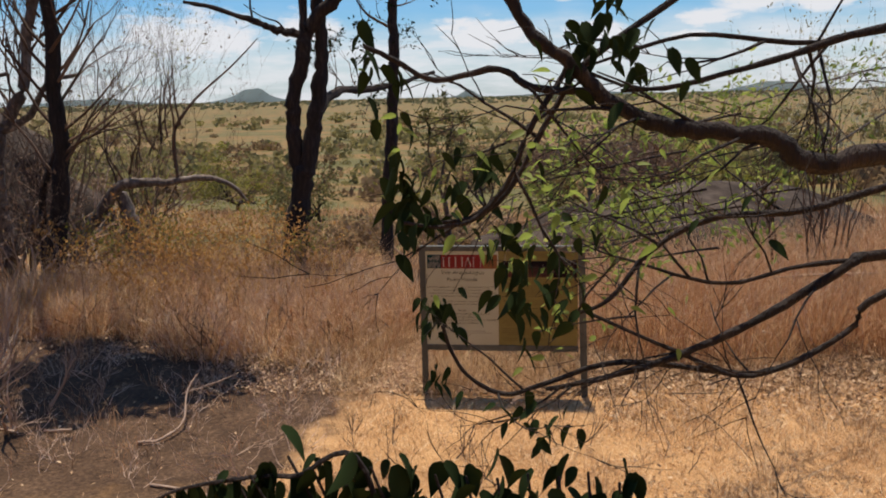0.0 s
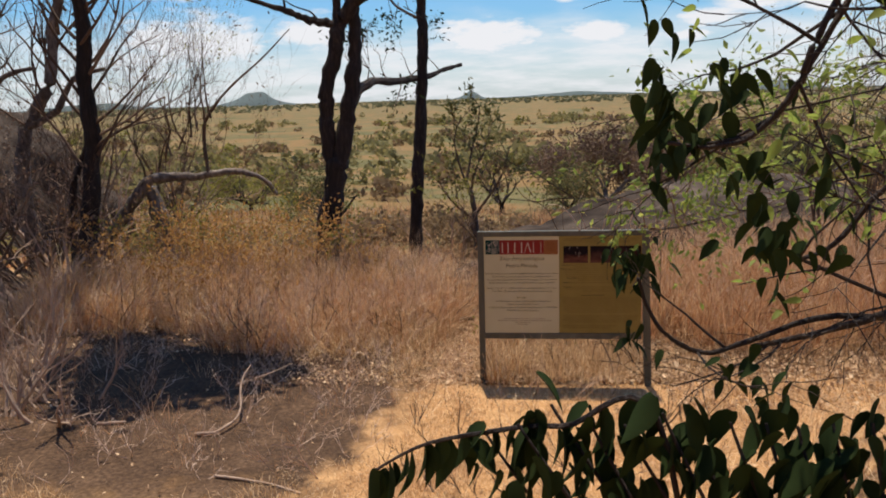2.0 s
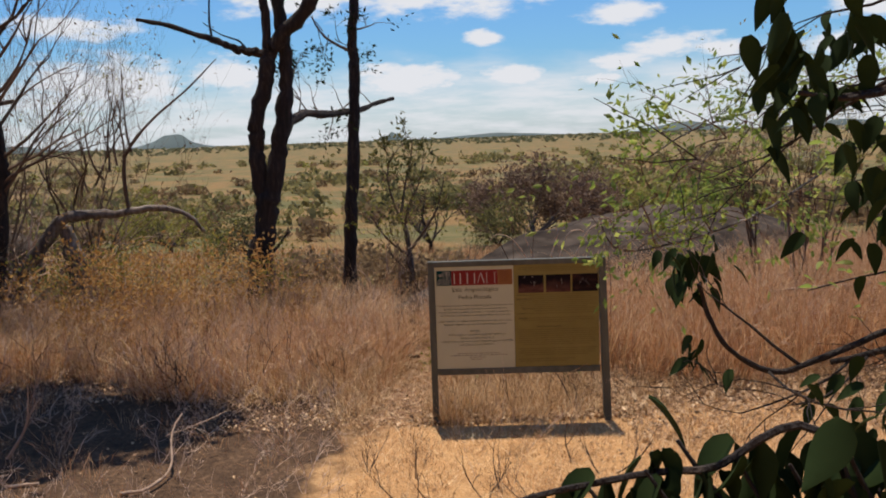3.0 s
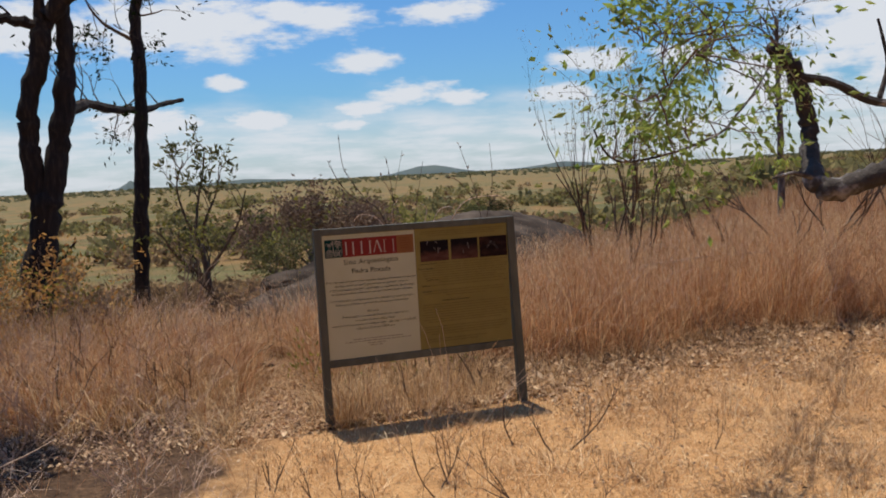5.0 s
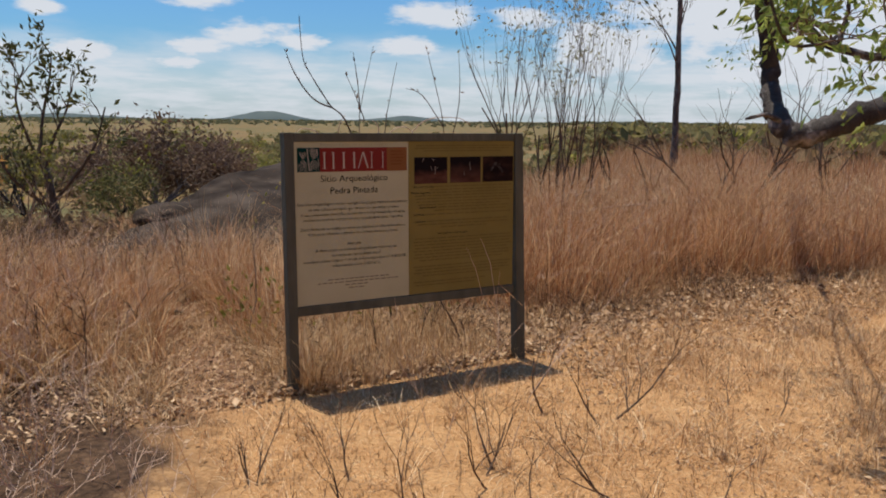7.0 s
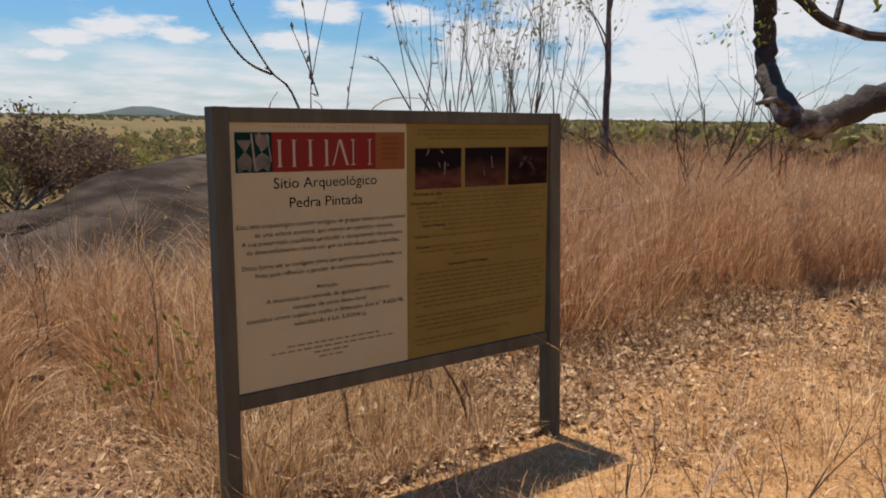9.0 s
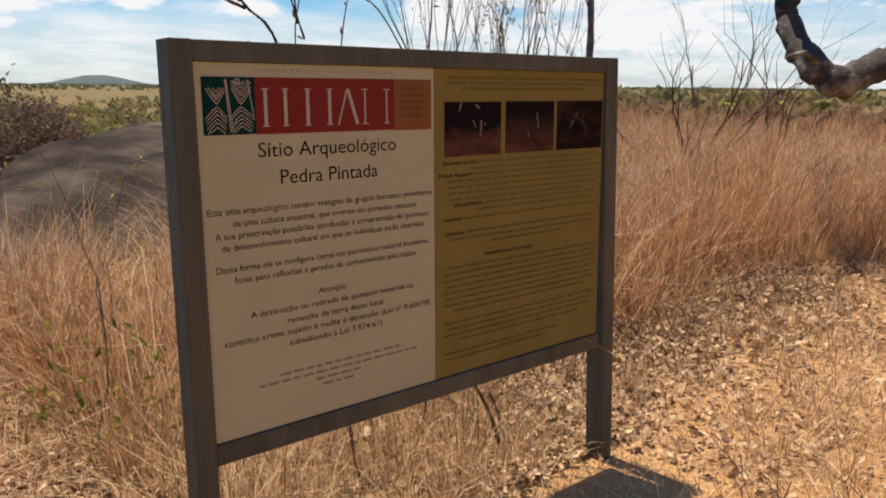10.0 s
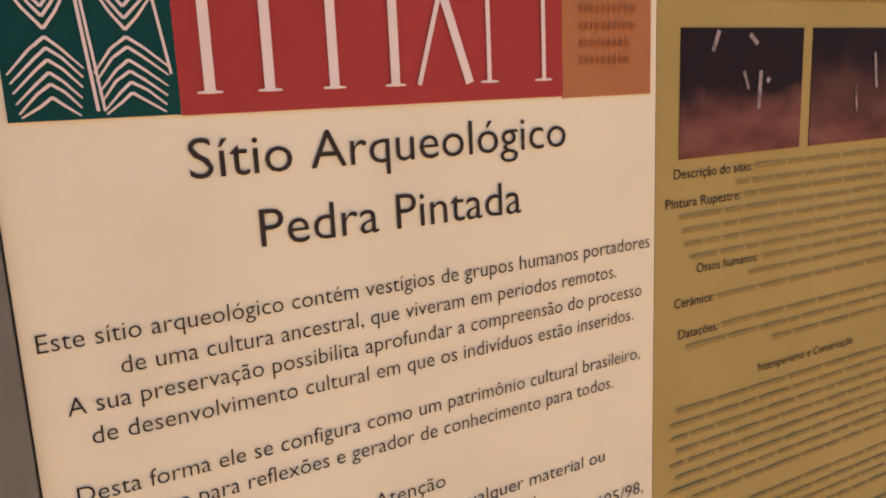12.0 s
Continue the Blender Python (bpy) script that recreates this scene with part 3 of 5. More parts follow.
stroke(0.139, 1.394, 0.151, 1.272, 0.0022, PALE, badge)
stroke(0.192, 1.394, 0.206, 1.300, 0.0024, PALE, badge)
for k in range(8):
    a, b = k * math.pi / 4, (k + 1) * math.pi / 4
    stroke(0.166 + 0.007 * math.cos(a), 1.389 + 0.006 * math.sin(a), 0.166 + 0.007 * math.cos(b), 1.389 + 0.006 * math.sin(b), 0.0022, PALE, badge)
for k, w in enumerate((0.072, 0.082, 0.080, 0.078, 0.076)):
    x = 0.642
    while x < 0.636 + w:
        stroke(x, 1.3765 - 0.0185 * k, x + 0.0058, 1.3765 - 0.0185 * k, 0.0075, INK_ORANGE, block, name="text_bar")
        x += 0.0082
# faint line above the band
writing("MINISTÉRIO DA CULTURA", 0.215, 0.618, 1.411, 0.0085, cream, INK_FAINT, space=1.5)

writing("Sítio Arqueológico", 0.213, 0.622, 1.210, 0.036, cream, INK, thin=-0.003)
writing("Pedra Pintada", 0.270, 0.560, 1.142, 0.036, cream, INK, thin=-0.003)
LINES = [("Este sítio arqueológico contém vestígios de grupos humanos portadores", 0.076, 0.748, 1.078),
         ("de uma cultura ancestral, que viveram em períodos remotos.", 0.138, 0.695, 1.048),
         ("A sua preservação possibilita aprofundar a compreensão do processo", 0.092, 0.735, 1.019),
         ("de desenvolvimento cultural em que os indivíduos estão inseridos.", 0.108, 0.722, 0.990),
         ("Desta forma ele se configura como um patrimônio cultural brasileiro,", 0.090, 0.733, 0.938),
         ("fonte para reflexões e gerador de conhecimento para todos.", 0.135, 0.690, 0.909),
         ("Atenção", 0.365, 0.450, 0.848),
         ("A destruição ou retirada de qualquer material ou", 0.172, 0.676, 0.815),
         ("remoção de terra deste local", 0.272, 0.570, 0.784),
         ("constitui crime sujeito à multa e detenção (Lei nº 9.605/98,", 0.100, 0.740, 0.754),
         ("subsidiando à Lei 3.924/61).", 0.275, 0.570, 0.724)]
for body, x0, x1, z in LINES:
    writing(body, x0, x1, z, 0.0165, cream, INK, thin=-0.006)
# address lines: plain bars
for x0, x1, z in ((0.245, 0.625, 0.648), (0.185, 0.690, 0.630), (0.350, 0.505, 0.612), (0.370, 0.480, 0.594)):
    x = x0
    while x < x1 - 0.012:
        w = random.uniform(0.012, 0.035)
        bar("text_bar", x, min(x + w, x1), -0.0030, -0.0022, z, z + 0.0060, INK_FAINT, cream)
        x += w + 0.008

for x0, x1 in ((0.797, 1.020), (1.040, 1.256), (1.271, 1.496)):
    ph = bar("photograph", x0, x1, -0.0026, -0.0005, 1.181, 1.338, PHOTO_FIRST if x0 < 0.9 else PHOTO_SECOND if x0 < 1.1 else PHOTO, ochre, "dark maroon photograph of a painted rock")
    if x0 < 0.9:
        for a, b, c, d, w in ((0.905, 1.285, 0.915, 1.262, 0.006), (0.938, 1.285, 0.936, 1.236, 0.008), (0.95, 1.27, 0.955, 1.275, 0.008), (0.86, 1.335, 0.85, 1.31, 0.008), (0.915, 1.33, 0.93, 1.318, 0.008)):
            stroke(a, b, c, d, w * 0.8, MARK, ph, -0.0032, "pale_mark")
    elif x0 < 1.1:
        for a, b, c, d, w in ((1.175, 1.305, 1.183, 1.255, 0.006), (1.135, 1.26, 1.140, 1.222, 0.005)):
            stroke(a, b, c, d, w * 0.8, MARK, ph, -0.0032, "pale_mark")
    else:
        for a, b, c, d, w in ((1.33, 1.25, 1.365, 1.30, 0.014), (1.365, 1.30, 1.42, 1.24, 0.014), (1.35, 1.28, 1.40, 1.29, 0.010)):
            stroke(a, b, c, d, w, MARK_DIM, ph, -0.0032, "pale_mark")
HEADS = [("Descrição do sítio:", 0.788, 0.928, 1.157), ("Pintura Rupestre:", 0.775, 0.908, 1.121), ("Ossos humanos:", 0.830, 0.945, 1.033),
         ("Cerâmica:", 0.792, 0.862, 0.991), ("Datações:", 0.800, 0.872, 0.949), ("Intemperismo e Conservação", 0.955, 1.165, 0.872)]
for body, x0, x1, z in HEADS:
    writing(body, x0, x1, z, 0.0125, ochre, INK, y=-0.0026, thin=0.004)
rng = random.Random(5)
ROWS = [(0.81, 1.48, 1.402), (0.80, 1.46, 1.387), (0.86, 1.40, 1.371), (0.935, 1.485, 1.158), (0.90, 1.45, 1.139), (0.915, 1.49, 1.122), (0.80, 1.485, 1.104), (0.805, 1.47, 1.086), (0.81, 1.48, 1.068), (0.82, 1.40, 1.050),
        (0.955, 1.47, 1.033), (0.93, 1.44, 1.014), (0.870, 1.48, 0.991), (0.88, 1.47, 0.950), (0.815, 1.46, 0.931), (0.98, 1.30, 0.912), (0.80, 1.48, 0.845), (0.79, 1.485, 0.826), (0.79, 1.47, 0.807), (0.80, 1.485, 0.788), (0.79, 1.46, 0.769),
        (0.80, 1.48, 0.750), (0.79, 1.47, 0.731), (0.83, 1.42, 0.712), (0.79, 1.48, 0.675), (0.80, 1.46, 0.656), (0.79, 1.47, 0.637), (0.85, 1.40, 0.618), (0.79, 1.30, 0.580), (0.80, 1.22, 0.561)]
for x0, x1, z in ROWS:
    x = x0
    while x < x1 - 0.01:
        w = rng.uniform(0.02, 0.075)
        stroke(x, z + 0.0045, min(x + w, x1), z + 0.0045, 0.0056, INK_OCHRE, ochre, -0.0026, "text_bar")
        x += w + 0.007

# ---- granite outcrop behind the sign ----
def whaleback(name, centre, axes, turn, label, seed, rough=0.10):
    bm = bmesh.new()
    bmesh.ops.create_icosphere(bm, subdivisions=6, radius=1.0)
    m = pose(*centre, 0, 0, turn)
    for v in bm.verts:
        d = v.co.copy()
        k = 1 + rough * noise.fractal(d * 2.0 + Vector((seed, 0, 0)), 1.0, 2.0, 5) + rough * 0.5 * noise.noise(d * 5 + Vector((0, seed, 0)))
        shelf = noise.noise(d * 3.1 + Vector((2.0, seed, 1.0))) * 5.0
        k += rough * 0.16 * min(1.0, max(0.0, (shelf - math.floor(shelf) - 0.5) * 5.0))
        v.co = m @ Vector((d.x * axes[0] * k, d.y * axes[1] * k, d.z * axes[2] * k))
    me = bpy.data.meshes.new(name)
    bm.to_mesh(me)
    bm.free()
    me.materials.append(ROCK)
    me.polygons.foreach_set("use_smooth", [True] * len(me.polygons))
    return tagged(new(name, me), label, "rock")


whaleback("rock_outcrop", (4.5, 8.9, -1.35), (7.5, 2.8, 2.27), 42, "long low dark granite whaleback rising from dry grass", 3, 0.05)
whaleback("rock_slab", (0.80, 6.35, 0.29), (0.56, 0.52, 0.18), 40, "flat dark granite slab overhanging a shadowed gap", 15, 0.05)
whaleback("boulder", (-22.5, 13.5, -2.2), (11.0, 7.0, 6.9), 20, "large dark granite dome behind bare thicket", 11, 0.07)

# ---- burnt and bare trees beyond the sign ----
def crown(tree, tips, size, mat, rng, count=6, radius=0.12, keep=1.0, label=""):
    part("crown", *leaves(around(tips, count, radius, rng), size, rng, keep=keep), mat, tree, label)


def burnt_twin():
    rng = random.Random(21)
    t = thing("burnt_tree", "charred black twin-trunked tree standing in dry grass", "tree")
    w = Wood()
    z0 = rise(-2.55, 5.1) - 0.2
    w.limb([(-2.58, 5.1, z0), (-2.53, 5.1, 0.65), (-2.42, 5.1, 1.33), (-2.34, 5.1, 1.8)], 0.21, 0.16, rng, 12)
    w.limb([(-2.38, 5.1, 1.55), (-2.47, 5.1, 2.2), (-2.46, 5.1, 2.6), (-2.42, 5.1, 2.96), (-2.26, 5.1, 3.49), (-2.17, 5.1, 3.89), (-1.89, 5.06, 4.19), (-1.56, 5.0, 4.52), (-1.2, 4.9, 5.3)], 0.125, 0.10, rng, 10)
    w.limb([(-2.32, 5.1, 1.62), (-2.17, 5.12, 2.23), (-2.09, 5.15, 2.72), (-1.99, 5.18, 3.3), (-1.97, 5.2, 3.88), (-2.01, 5.2, 4.41), (-2.06, 5.2, 5.0), (-2.0, 5.2, 6.0)], 0.135, 0.08, rng, 10)
    w.limb([(-2.2, 5.1, 3.8), (-2.21, 5.1, 4.36), (-2.25, 5.1, 4.8), (-2.35, 5.1, 5.6)], 0.075, 0.05, rng, 8)
    part("trunk", w.v, w.f, BARK_BLACK, t, smooth=True)
    b = Wood()
    tips = []
    arm = b.limb([(-2.08, 5.15, 2.66), (-1.93, 5.9, 2.98), (-1.62, 7.0, 3.02), (-1.2, 8.3, 3.12), (-0.86, 8.9, 3.26), (-0.54, 9.24, 3.36)], 0.085, 0.032, rng, 8, 0.2)
    part("branch", b.v, b.f, BARK_BLACK, t)
    b = Wood()
    b.limb([(-2.24, 5.1, 3.86), (-2.48, 5.08, 3.90), (-2.70, 5.05, 3.96), (-2.97, 5.0, 4.07), (-3.44, 4.95, 4.24), (-4.01, 4.9, 4.38)], 0.07, 0.028, rng, 8, 0.2)
    b.limb([(-2.5, 5.08, 3.93), (-2.62, 5.05, 4.06), (-2.84, 5.0, 4.14), (-3.1, 5.0, 4.32)], 0.018, 0.006, rng, 5)
    b.limb([(-2.98, 5.0, 4.1), (-3.0, 5.0, 4.35), (-2.97, 5.0, 4.8)], 0.02, 0.012, rng, 5)
    part("branch", b.v, b.f, BARK_BLACK, t)
    b = Wood()
    b.limb([(-2.40, 5.0, 0.85), (-2.22, 4.95, 1.02), (-2.04, 4.9, 1.24)], 0.034, 0.014, rng, 6)
    part("snag", b.v, b.f, BARK_BLACK, t)
    b = Wood()
    for k in range(9):
        p = arm[3 + 2 * k]
        b.grow(p, (rng.uniform(-0.8, 0.5), rng.uniform(-0.6, 0.2), rng.uniform(-0.2, 1.0)), 0.55, 0.013, 2, rng, tips, up=0.1)
    b.grow((-2.06, 5.15, 3.3), (0.5, 0.4, 0.6), 0.6, 0.015, 2, rng, tips)
    part("twig_spray", b.v, b.f, TWIG_DARK, t)
    crown(t, tips, 0.085, LEAF_DARK, rng, 2, 0.06, 0.7)


def burnt_thin():
    rng = random.Random(22)
    t = thing("burnt_tree", "slender charred black tree trunk in dry grass", "tree")
    w = Wood()
    w.limb([(-1.46, 7.9, rise(-1.4, 7.9) - 0.2), (-1.43, 7.9, 0.5), (-1.36, 7.9, 1.3), (-1.28, 7.9, 2.3), (-1.21, 7.9, 3.16), (-1.17, 7.9, 3.8), (-1.19, 7.9, 4.4), (-1.12, 7.9, 5.1), (-1.15, 7.9, 6.0)], 0.135, 0.075, rng, 10)
    part("trunk", w.v, w.f, BARK_BLACK, t, smooth=True)
    tips = []
    b = Wood()
    b.limb([(-1.2, 7.9, 4.15), (-1.4, 7.86, 4.25), (-1.62, 7.8, 4.38), (-1.8, 7.8, 4.6), (-1.88, 7.8, 4.78)], 0.034, 0.014, rng, 6)
    for k in range(6):
        b.grow((-1.8 + 0.1 * k, 7.8, 4.6 - 0.07 * k), (rng.uniform(-1, 0.4), 0, rng.uniform(-0.7, 0.5)), 0.35, 0.010, 2, rng, tips)
    b.grow((-1.15, 7.9, 4.55), (1, 0, 0.2), 0.45, 0.02, 2, rng, tips)
    b.grow((-1.22, 7.9, 3.3), (-0.6, -0.2, -0.8), 0.5, 0.016, 2, rng, tips)
    part("twig_spray", b.v, b.f, TWIG_DARK, t)
    crown(t, tips, 0.09, LEAF_DARK, rng, 2, 0.06, 0.6)


def shade_tree():
    rng = random.Random(23)
    t = thing("burnt_tree", "tall straight dark trunk with bare sprays of twigs", "tree")
    w = Wood()
    x, y = -6.05, 4.5
    w.limb([(x - 0.25, y, -0.2), (x - 0.2, y, 0.5), (x - 0.02, y, 1.5), (x + 0.09, y, 2.4), (x + 0.06, y, 3.2), (x + 0.14, y, 4.1), (x, y - 0.1, 5.4)], 0.16, 0.09, rng, 9)
    w.limb([(x - 0.5, y + 0.1, -0.2), (x - 0.44, y + 0.1, 0.9), (x - 0.3, y + 0.05, 1.6), (x + 0.02, y, 2.2)], 0.07, 0.05, rng, 7)
    part("trunk", w.v, w.f, BARK_BLACK, t, smooth=True)
    tips, b = [], Wood()
    for k in range(15):
        z = 1.7 + 0.17 * k
        b.grow((x, y, z), (rng.choice((-0.7, 1.0, 1.0, 1.3)), rng.uniform(-0.4, 0.5), rng.uniform(0.5, 1.0)), 1.4, 0.030, 3, rng, tips, 0.5, up=0.2)
    part("twig_spray", b.v, b.f, TWIG_DARK, t)
    crown(t, tips, 0.05, LEAF_BROWN, rng, 1, 0.05, 0.16)
    # an unseen high crown, added to cast shade on the bare soil
    hi, h = [], Wood()
    h.limb([(x, y - 0.1, 5.2), (-5.2, 3.4, 5.8), (-4.0, 2.4, 6.0), (-3.2, 1.9, 6.0)], 0.08, 0.03, rng, 6)
    for k in range(16):
        h.grow((-4.35 + 0.09 * k, 2.55 - 0.055 * k, 5.95), (rng.uniform(-1, 1), rng.uniform(-0.8, 0.8), 0.1), 0.42, 0.02, 2, rng, hi)
    # more unseen sprays, added to shade the far left
    for k in range(7):
        h.grow((-8.0 + 0.2 * k, 3.0 + 0.1 * k, 6.0), (rng.uniform(-1, 1), rng.uniform(-1, 0.8), 0.3), 0.9, 0.02, 2, rng, hi)
    part("unseen_shade_limb", h.v, h.f, BARK_BLACK, t)
    part("unseen_shade_crown", *leaves(around(hi, 16, 0.2, rng), 0.19, rng, shape=0.7), LEAF_DARK, t)


def crooked_tree():
    rng = random.Random(24)
    t = thing("crooked_tree", "leaning grey tree with a low sideways limb", "tree")
    w = Wood()
    y = 5.6
    a = w.limb([(-6.75, y, -0.3), (-6.36, y, 0.65), (-5.88, y, 1.24), (-5.64, y, 1.5), (-5.2, y, 1.56), (-4.82, y, 1.55), (-4.2, y, 1.62), (-3.73, y, 1.5), (-3.5, y + 0.1, 1.2)], 0.13, 0.025, rng, 8)
    w.limb([(-5.6, y + 0.2, -0.3), (-5.55, y + 0.2, 0.5), (-5.6, y + 0.1, 1.0), (-5.7, y + 0.1, 1.4)], 0.22, 0.10, rng, 8)
    part("trunk", w.v, w.f, BARK_GREY, t, smooth=True)
    tips, b = [], Wood()
    b.limb([(-4.62, y, 1.58), (-4.62, y, 2.37), (-4.22, y, 2.91), (-3.6, y, 3.4), (-3.1, y, 3.86)], 0.035, 0.008, rng, 6)
    for k in range(11):
        b.grow((-5.7 + 0.12 * k, y, 1.5 + 0.10 * k), (rng.uniform(-0.7, 0.7), rng.uniform(-0.4, 0.4), 1.2), 0.95, 0.020, 3, rng, tips, 0.5)
    part("twig_spray", b.v, b.f, TWIG_DARK, t)
    crown(t, tips, 0.055, LEAF_YELLOW, rng, 1, 0.08, 0.30)


def bare_shrub(x, y, height, stems, label, seed, mat=None, leaf=None, keep=0.3, lsize=0.06, spread=0.45, lean=(0, 0), thick=0.02, depth=3, fan=0.5, name="shrub", count=1, up=0.2, group=""):
    rng = random.Random(seed)
    t = thing(name, label, "shrub", group)
    tips = []
    for k in range(stems):
        b = Wood()
        a = rng.uniform(0, 6.28)
        px, py = x + 0.12 * math.cos(a) * stems ** 0.5, y + 0.12 * math.sin(a) * stems ** 0.5
        d = (math.cos(a) * fan + lean[0], math.sin(a) * fan * 0.6 + lean[1], 1.0)
        b.grow((px, py, rise(px, py) - 0.05), d, height * rng.uniform(0.45, 0.65), thick * rng.uniform(0.7, 1.2), depth, rng, tips, spread, up=up)
        if depth <= 2 and height < 1.3:
            branched(b, mat or TWIG_DARK, t)
        else:
            part("stem", b.v, b.f, mat or TWIG_DARK, t)
    if leaf:
        crown(t, tips, lsize, leaf, rng, count, 0.07, keep)
    return t


burnt_twin()
burnt_thin()
shade_tree()
crooked_tree()

# bare thicket round the boulder
THICKET = ((-6.6, 3.4, 1.6), (-7.2, 4.6, 2.6), (-7.9, 3.6, 2.4), (-8.6, 5.4, 3.4), (-6.6, 6.6, 2.6), (-9.6, 4.6, 3.2), (-7.6, 7.4, 3.2), (-10.4, 6.8, 3.4), (-8.8, 8.4, 3.2), (-5.5, 6.2, 1.5),
           (-11.2, 5.4, 3.0), (-9.2, 3.4, 2.4), (-10.6, 3.8, 2.8), (-12.2, 7.4, 3.4), (-8.2, 6.4, 2.4), (-6.9, 5.4, 2.0), (-7.6, 2.6, 1.6), (-9.0, 2.4, 1.8))
for k, (x, y, h) in enumerate(THICKET):
    bare_shrub(x, y, h, 5, "bare tangled thicket shrub of dark dry twigs", 100 + k, TWIG_DARK if k % 4 else TWIG_PALE, LEAF_BROWN, 0.22, 0.08, 0.75, thick=0.045, depth=4, fan=1.0, count=1, group="thicket shrubs")
for k, (x, y) in enumerate(((-9.1, 5.6), (-8.4, 6.6))):
    rng = random.Random(130 + k)
    t = thing("leaning_tree", "grey leaning bare tree trunk in the thicket", "tree")
    w, tips = Wood(), []
    w.limb([(x, y, -0.4), (x - 0.1, y, 1.3), (x + 0.1, y, 2.4), (x + 0.65, y, 3.2), (x + 0.85, y, 4.2), (x + 1.2, y, 5.2)], 0.16, 0.07, rng, 8)
    w.limb([(x + 0.1, y, 2.4), (x + 0.7, y, 2.7), (x + 1.1, y, 3.25), (x + 1.7, y, 3.4)], 0.08, 0.03, rng, 7)
    part("trunk", w.v, w.f, BARK_GREY, t, smooth=True)
    b = Wood()
    for q in range(12):
        b.grow((x + 0.2 + 0.09 * q, y, 2.4 + 0.2 * q), (rng.uniform(-1.2, 1.2), rng.uniform(-0.3, 0.3), 0.8), 1.15, 0.026, 3, rng, tips)
    part("twig_spray", b.v, b.f, TWIG_DARK, t)

for k, (x, y, h) in enumerate(((-6.3, 6.4, 4.6), (-7.3, 6.0, 5.0), (-5.6, 7.4, 3.8), (-8.6, 7.0, 5.2))):
    bare_shrub(x, y, h, 4, "tall bare sapling with fine grey twigs", 600 + k, TWIG_DARK, LEAF_BROWN, 0.25, 0.06, 0.5, thick=0.03, depth=4, fan=0.5, name="bare_sapling", group="bare saplings in the thicket")
for k, (x, y) in enumerate(((-4.6, 4.4), (-4.1, 3.4), (-3.6, 4.8), (-3.2, 3.8), (-4.9, 3.4), (-2.9, 4.6), (-3.9, 5.6), (-2.3, 3.3), (-4.4, 2.6), (-3.4, 2.7), (-5.2, 4.9))):
    bare_shrub(x, y, 1.1, 6, "low weedy shrub with golden withering leaves", 180 + k, TWIG_PALE, LEAF_GOLD if k % 5 else LEAF_YELLOW, 0.5, 0.06, 0.6, thick=0.007, depth=3, fan=0.8, count=3, name="weedy_shrub", group="weedy shrubs under the burnt trees")
bare_shrub(-5.0, 10.2, 1.9, 6, "small bare rounded shrub with grey twigs", 140, TWIG_DARK, LEAF_YELLOW, 0.25, 0.06, 0.6, fan=0.8)
def leafy_shrub():
    """The open forked shrub by the slender burnt tree, its leaves in loose rosettes at the twig ends."""
    rng = random.Random(150)
    t = thing("leafy_shrub", "open forked shrub with rosettes of dusty green leaves", "shrub")
    z0 = rise(-0.3, 9.6)
    w, tips = Wood(), []
    w.limb([(-0.30, 9.6, z0 - 0.1), (-0.34, 9.6, 0.2), (-0.42, 9.6, 0.75)], 0.07, 0.05, rng, 8)
    part("trunk", w.v, w.f, BARK_GREY, t, smooth=True)
    for pts in ([(-0.42, 9.6, 0.7), (-0.62, 9.7, 1.2), (-0.75, 9.8, 1.8), (-0.6, 9.9, 2.3)], [(-0.42, 9.6, 0.7), (-0.3, 9.5, 1.2), (-0.1, 9.5, 1.6), (0.0, 9.4, 2.0)],
                [(-0.34, 9.6, 0.2), (-0.05, 9.4, 0.6), (0.25, 9.2, 1.1), (0.42, 9.1, 1.7)], [(-0.5, 9.6, 0.9), (-0.4, 9.8, 1.5), (-0.25, 10.0, 2.1), (-0.2, 10.0, 2.5)], [(-0.34, 9.6, 0.1), (-0.8, 9.5, 0.5), (-1.1, 9.4, 1.0)]):
        b, ends = Wood(), []
        fine = b.limb(pts, 0.035, 0.010, rng, 6)
        for k in range(6):
            b.grow(fine[rng.randint(len(fine) // 3, len(fine) - 1)], (rng.uniform(-0.8, 0.8), rng.uniform(-0.5, 0.5), 0.7), 0.42, 0.011, 1, rng, ends, 0.6, up=0.2)
        part("branch", b.v, b.f, TWIG_DARK, t)
        tips += ends
    crown(t, tips, 0.13, LEAF_OLIVE, rng, 3, 0.06, 0.7, "rosettes of dusty green leaves")


leafy_shrub()
bare_shrub(-0.7, 8.9, 1.9, 6, "low straggling shrub with yellowing leaves", 151, TWIG_PALE, LEAF_YELLOW, 0.3, 0.08, 0.6, fan=0.8)
bare_shrub(0.1, 8.8, 2.3, 4, "straggling shrub of thin grey twigs and yellow leaves", 152, TWIG_DARK, LEAF_YELLOW, 0.5, 0.09, 0.5, fan=0.5, count=2)
bare_shrub(5.2, 4.2, 3.2, 11, "upright many-stemmed shrub with sparse pale leaves", 160, TWIG_DARK, LEAF_PALE, 0.7, 0.06, 0.17, thick=0.024, fan=0.06, up=0.5, count=2)


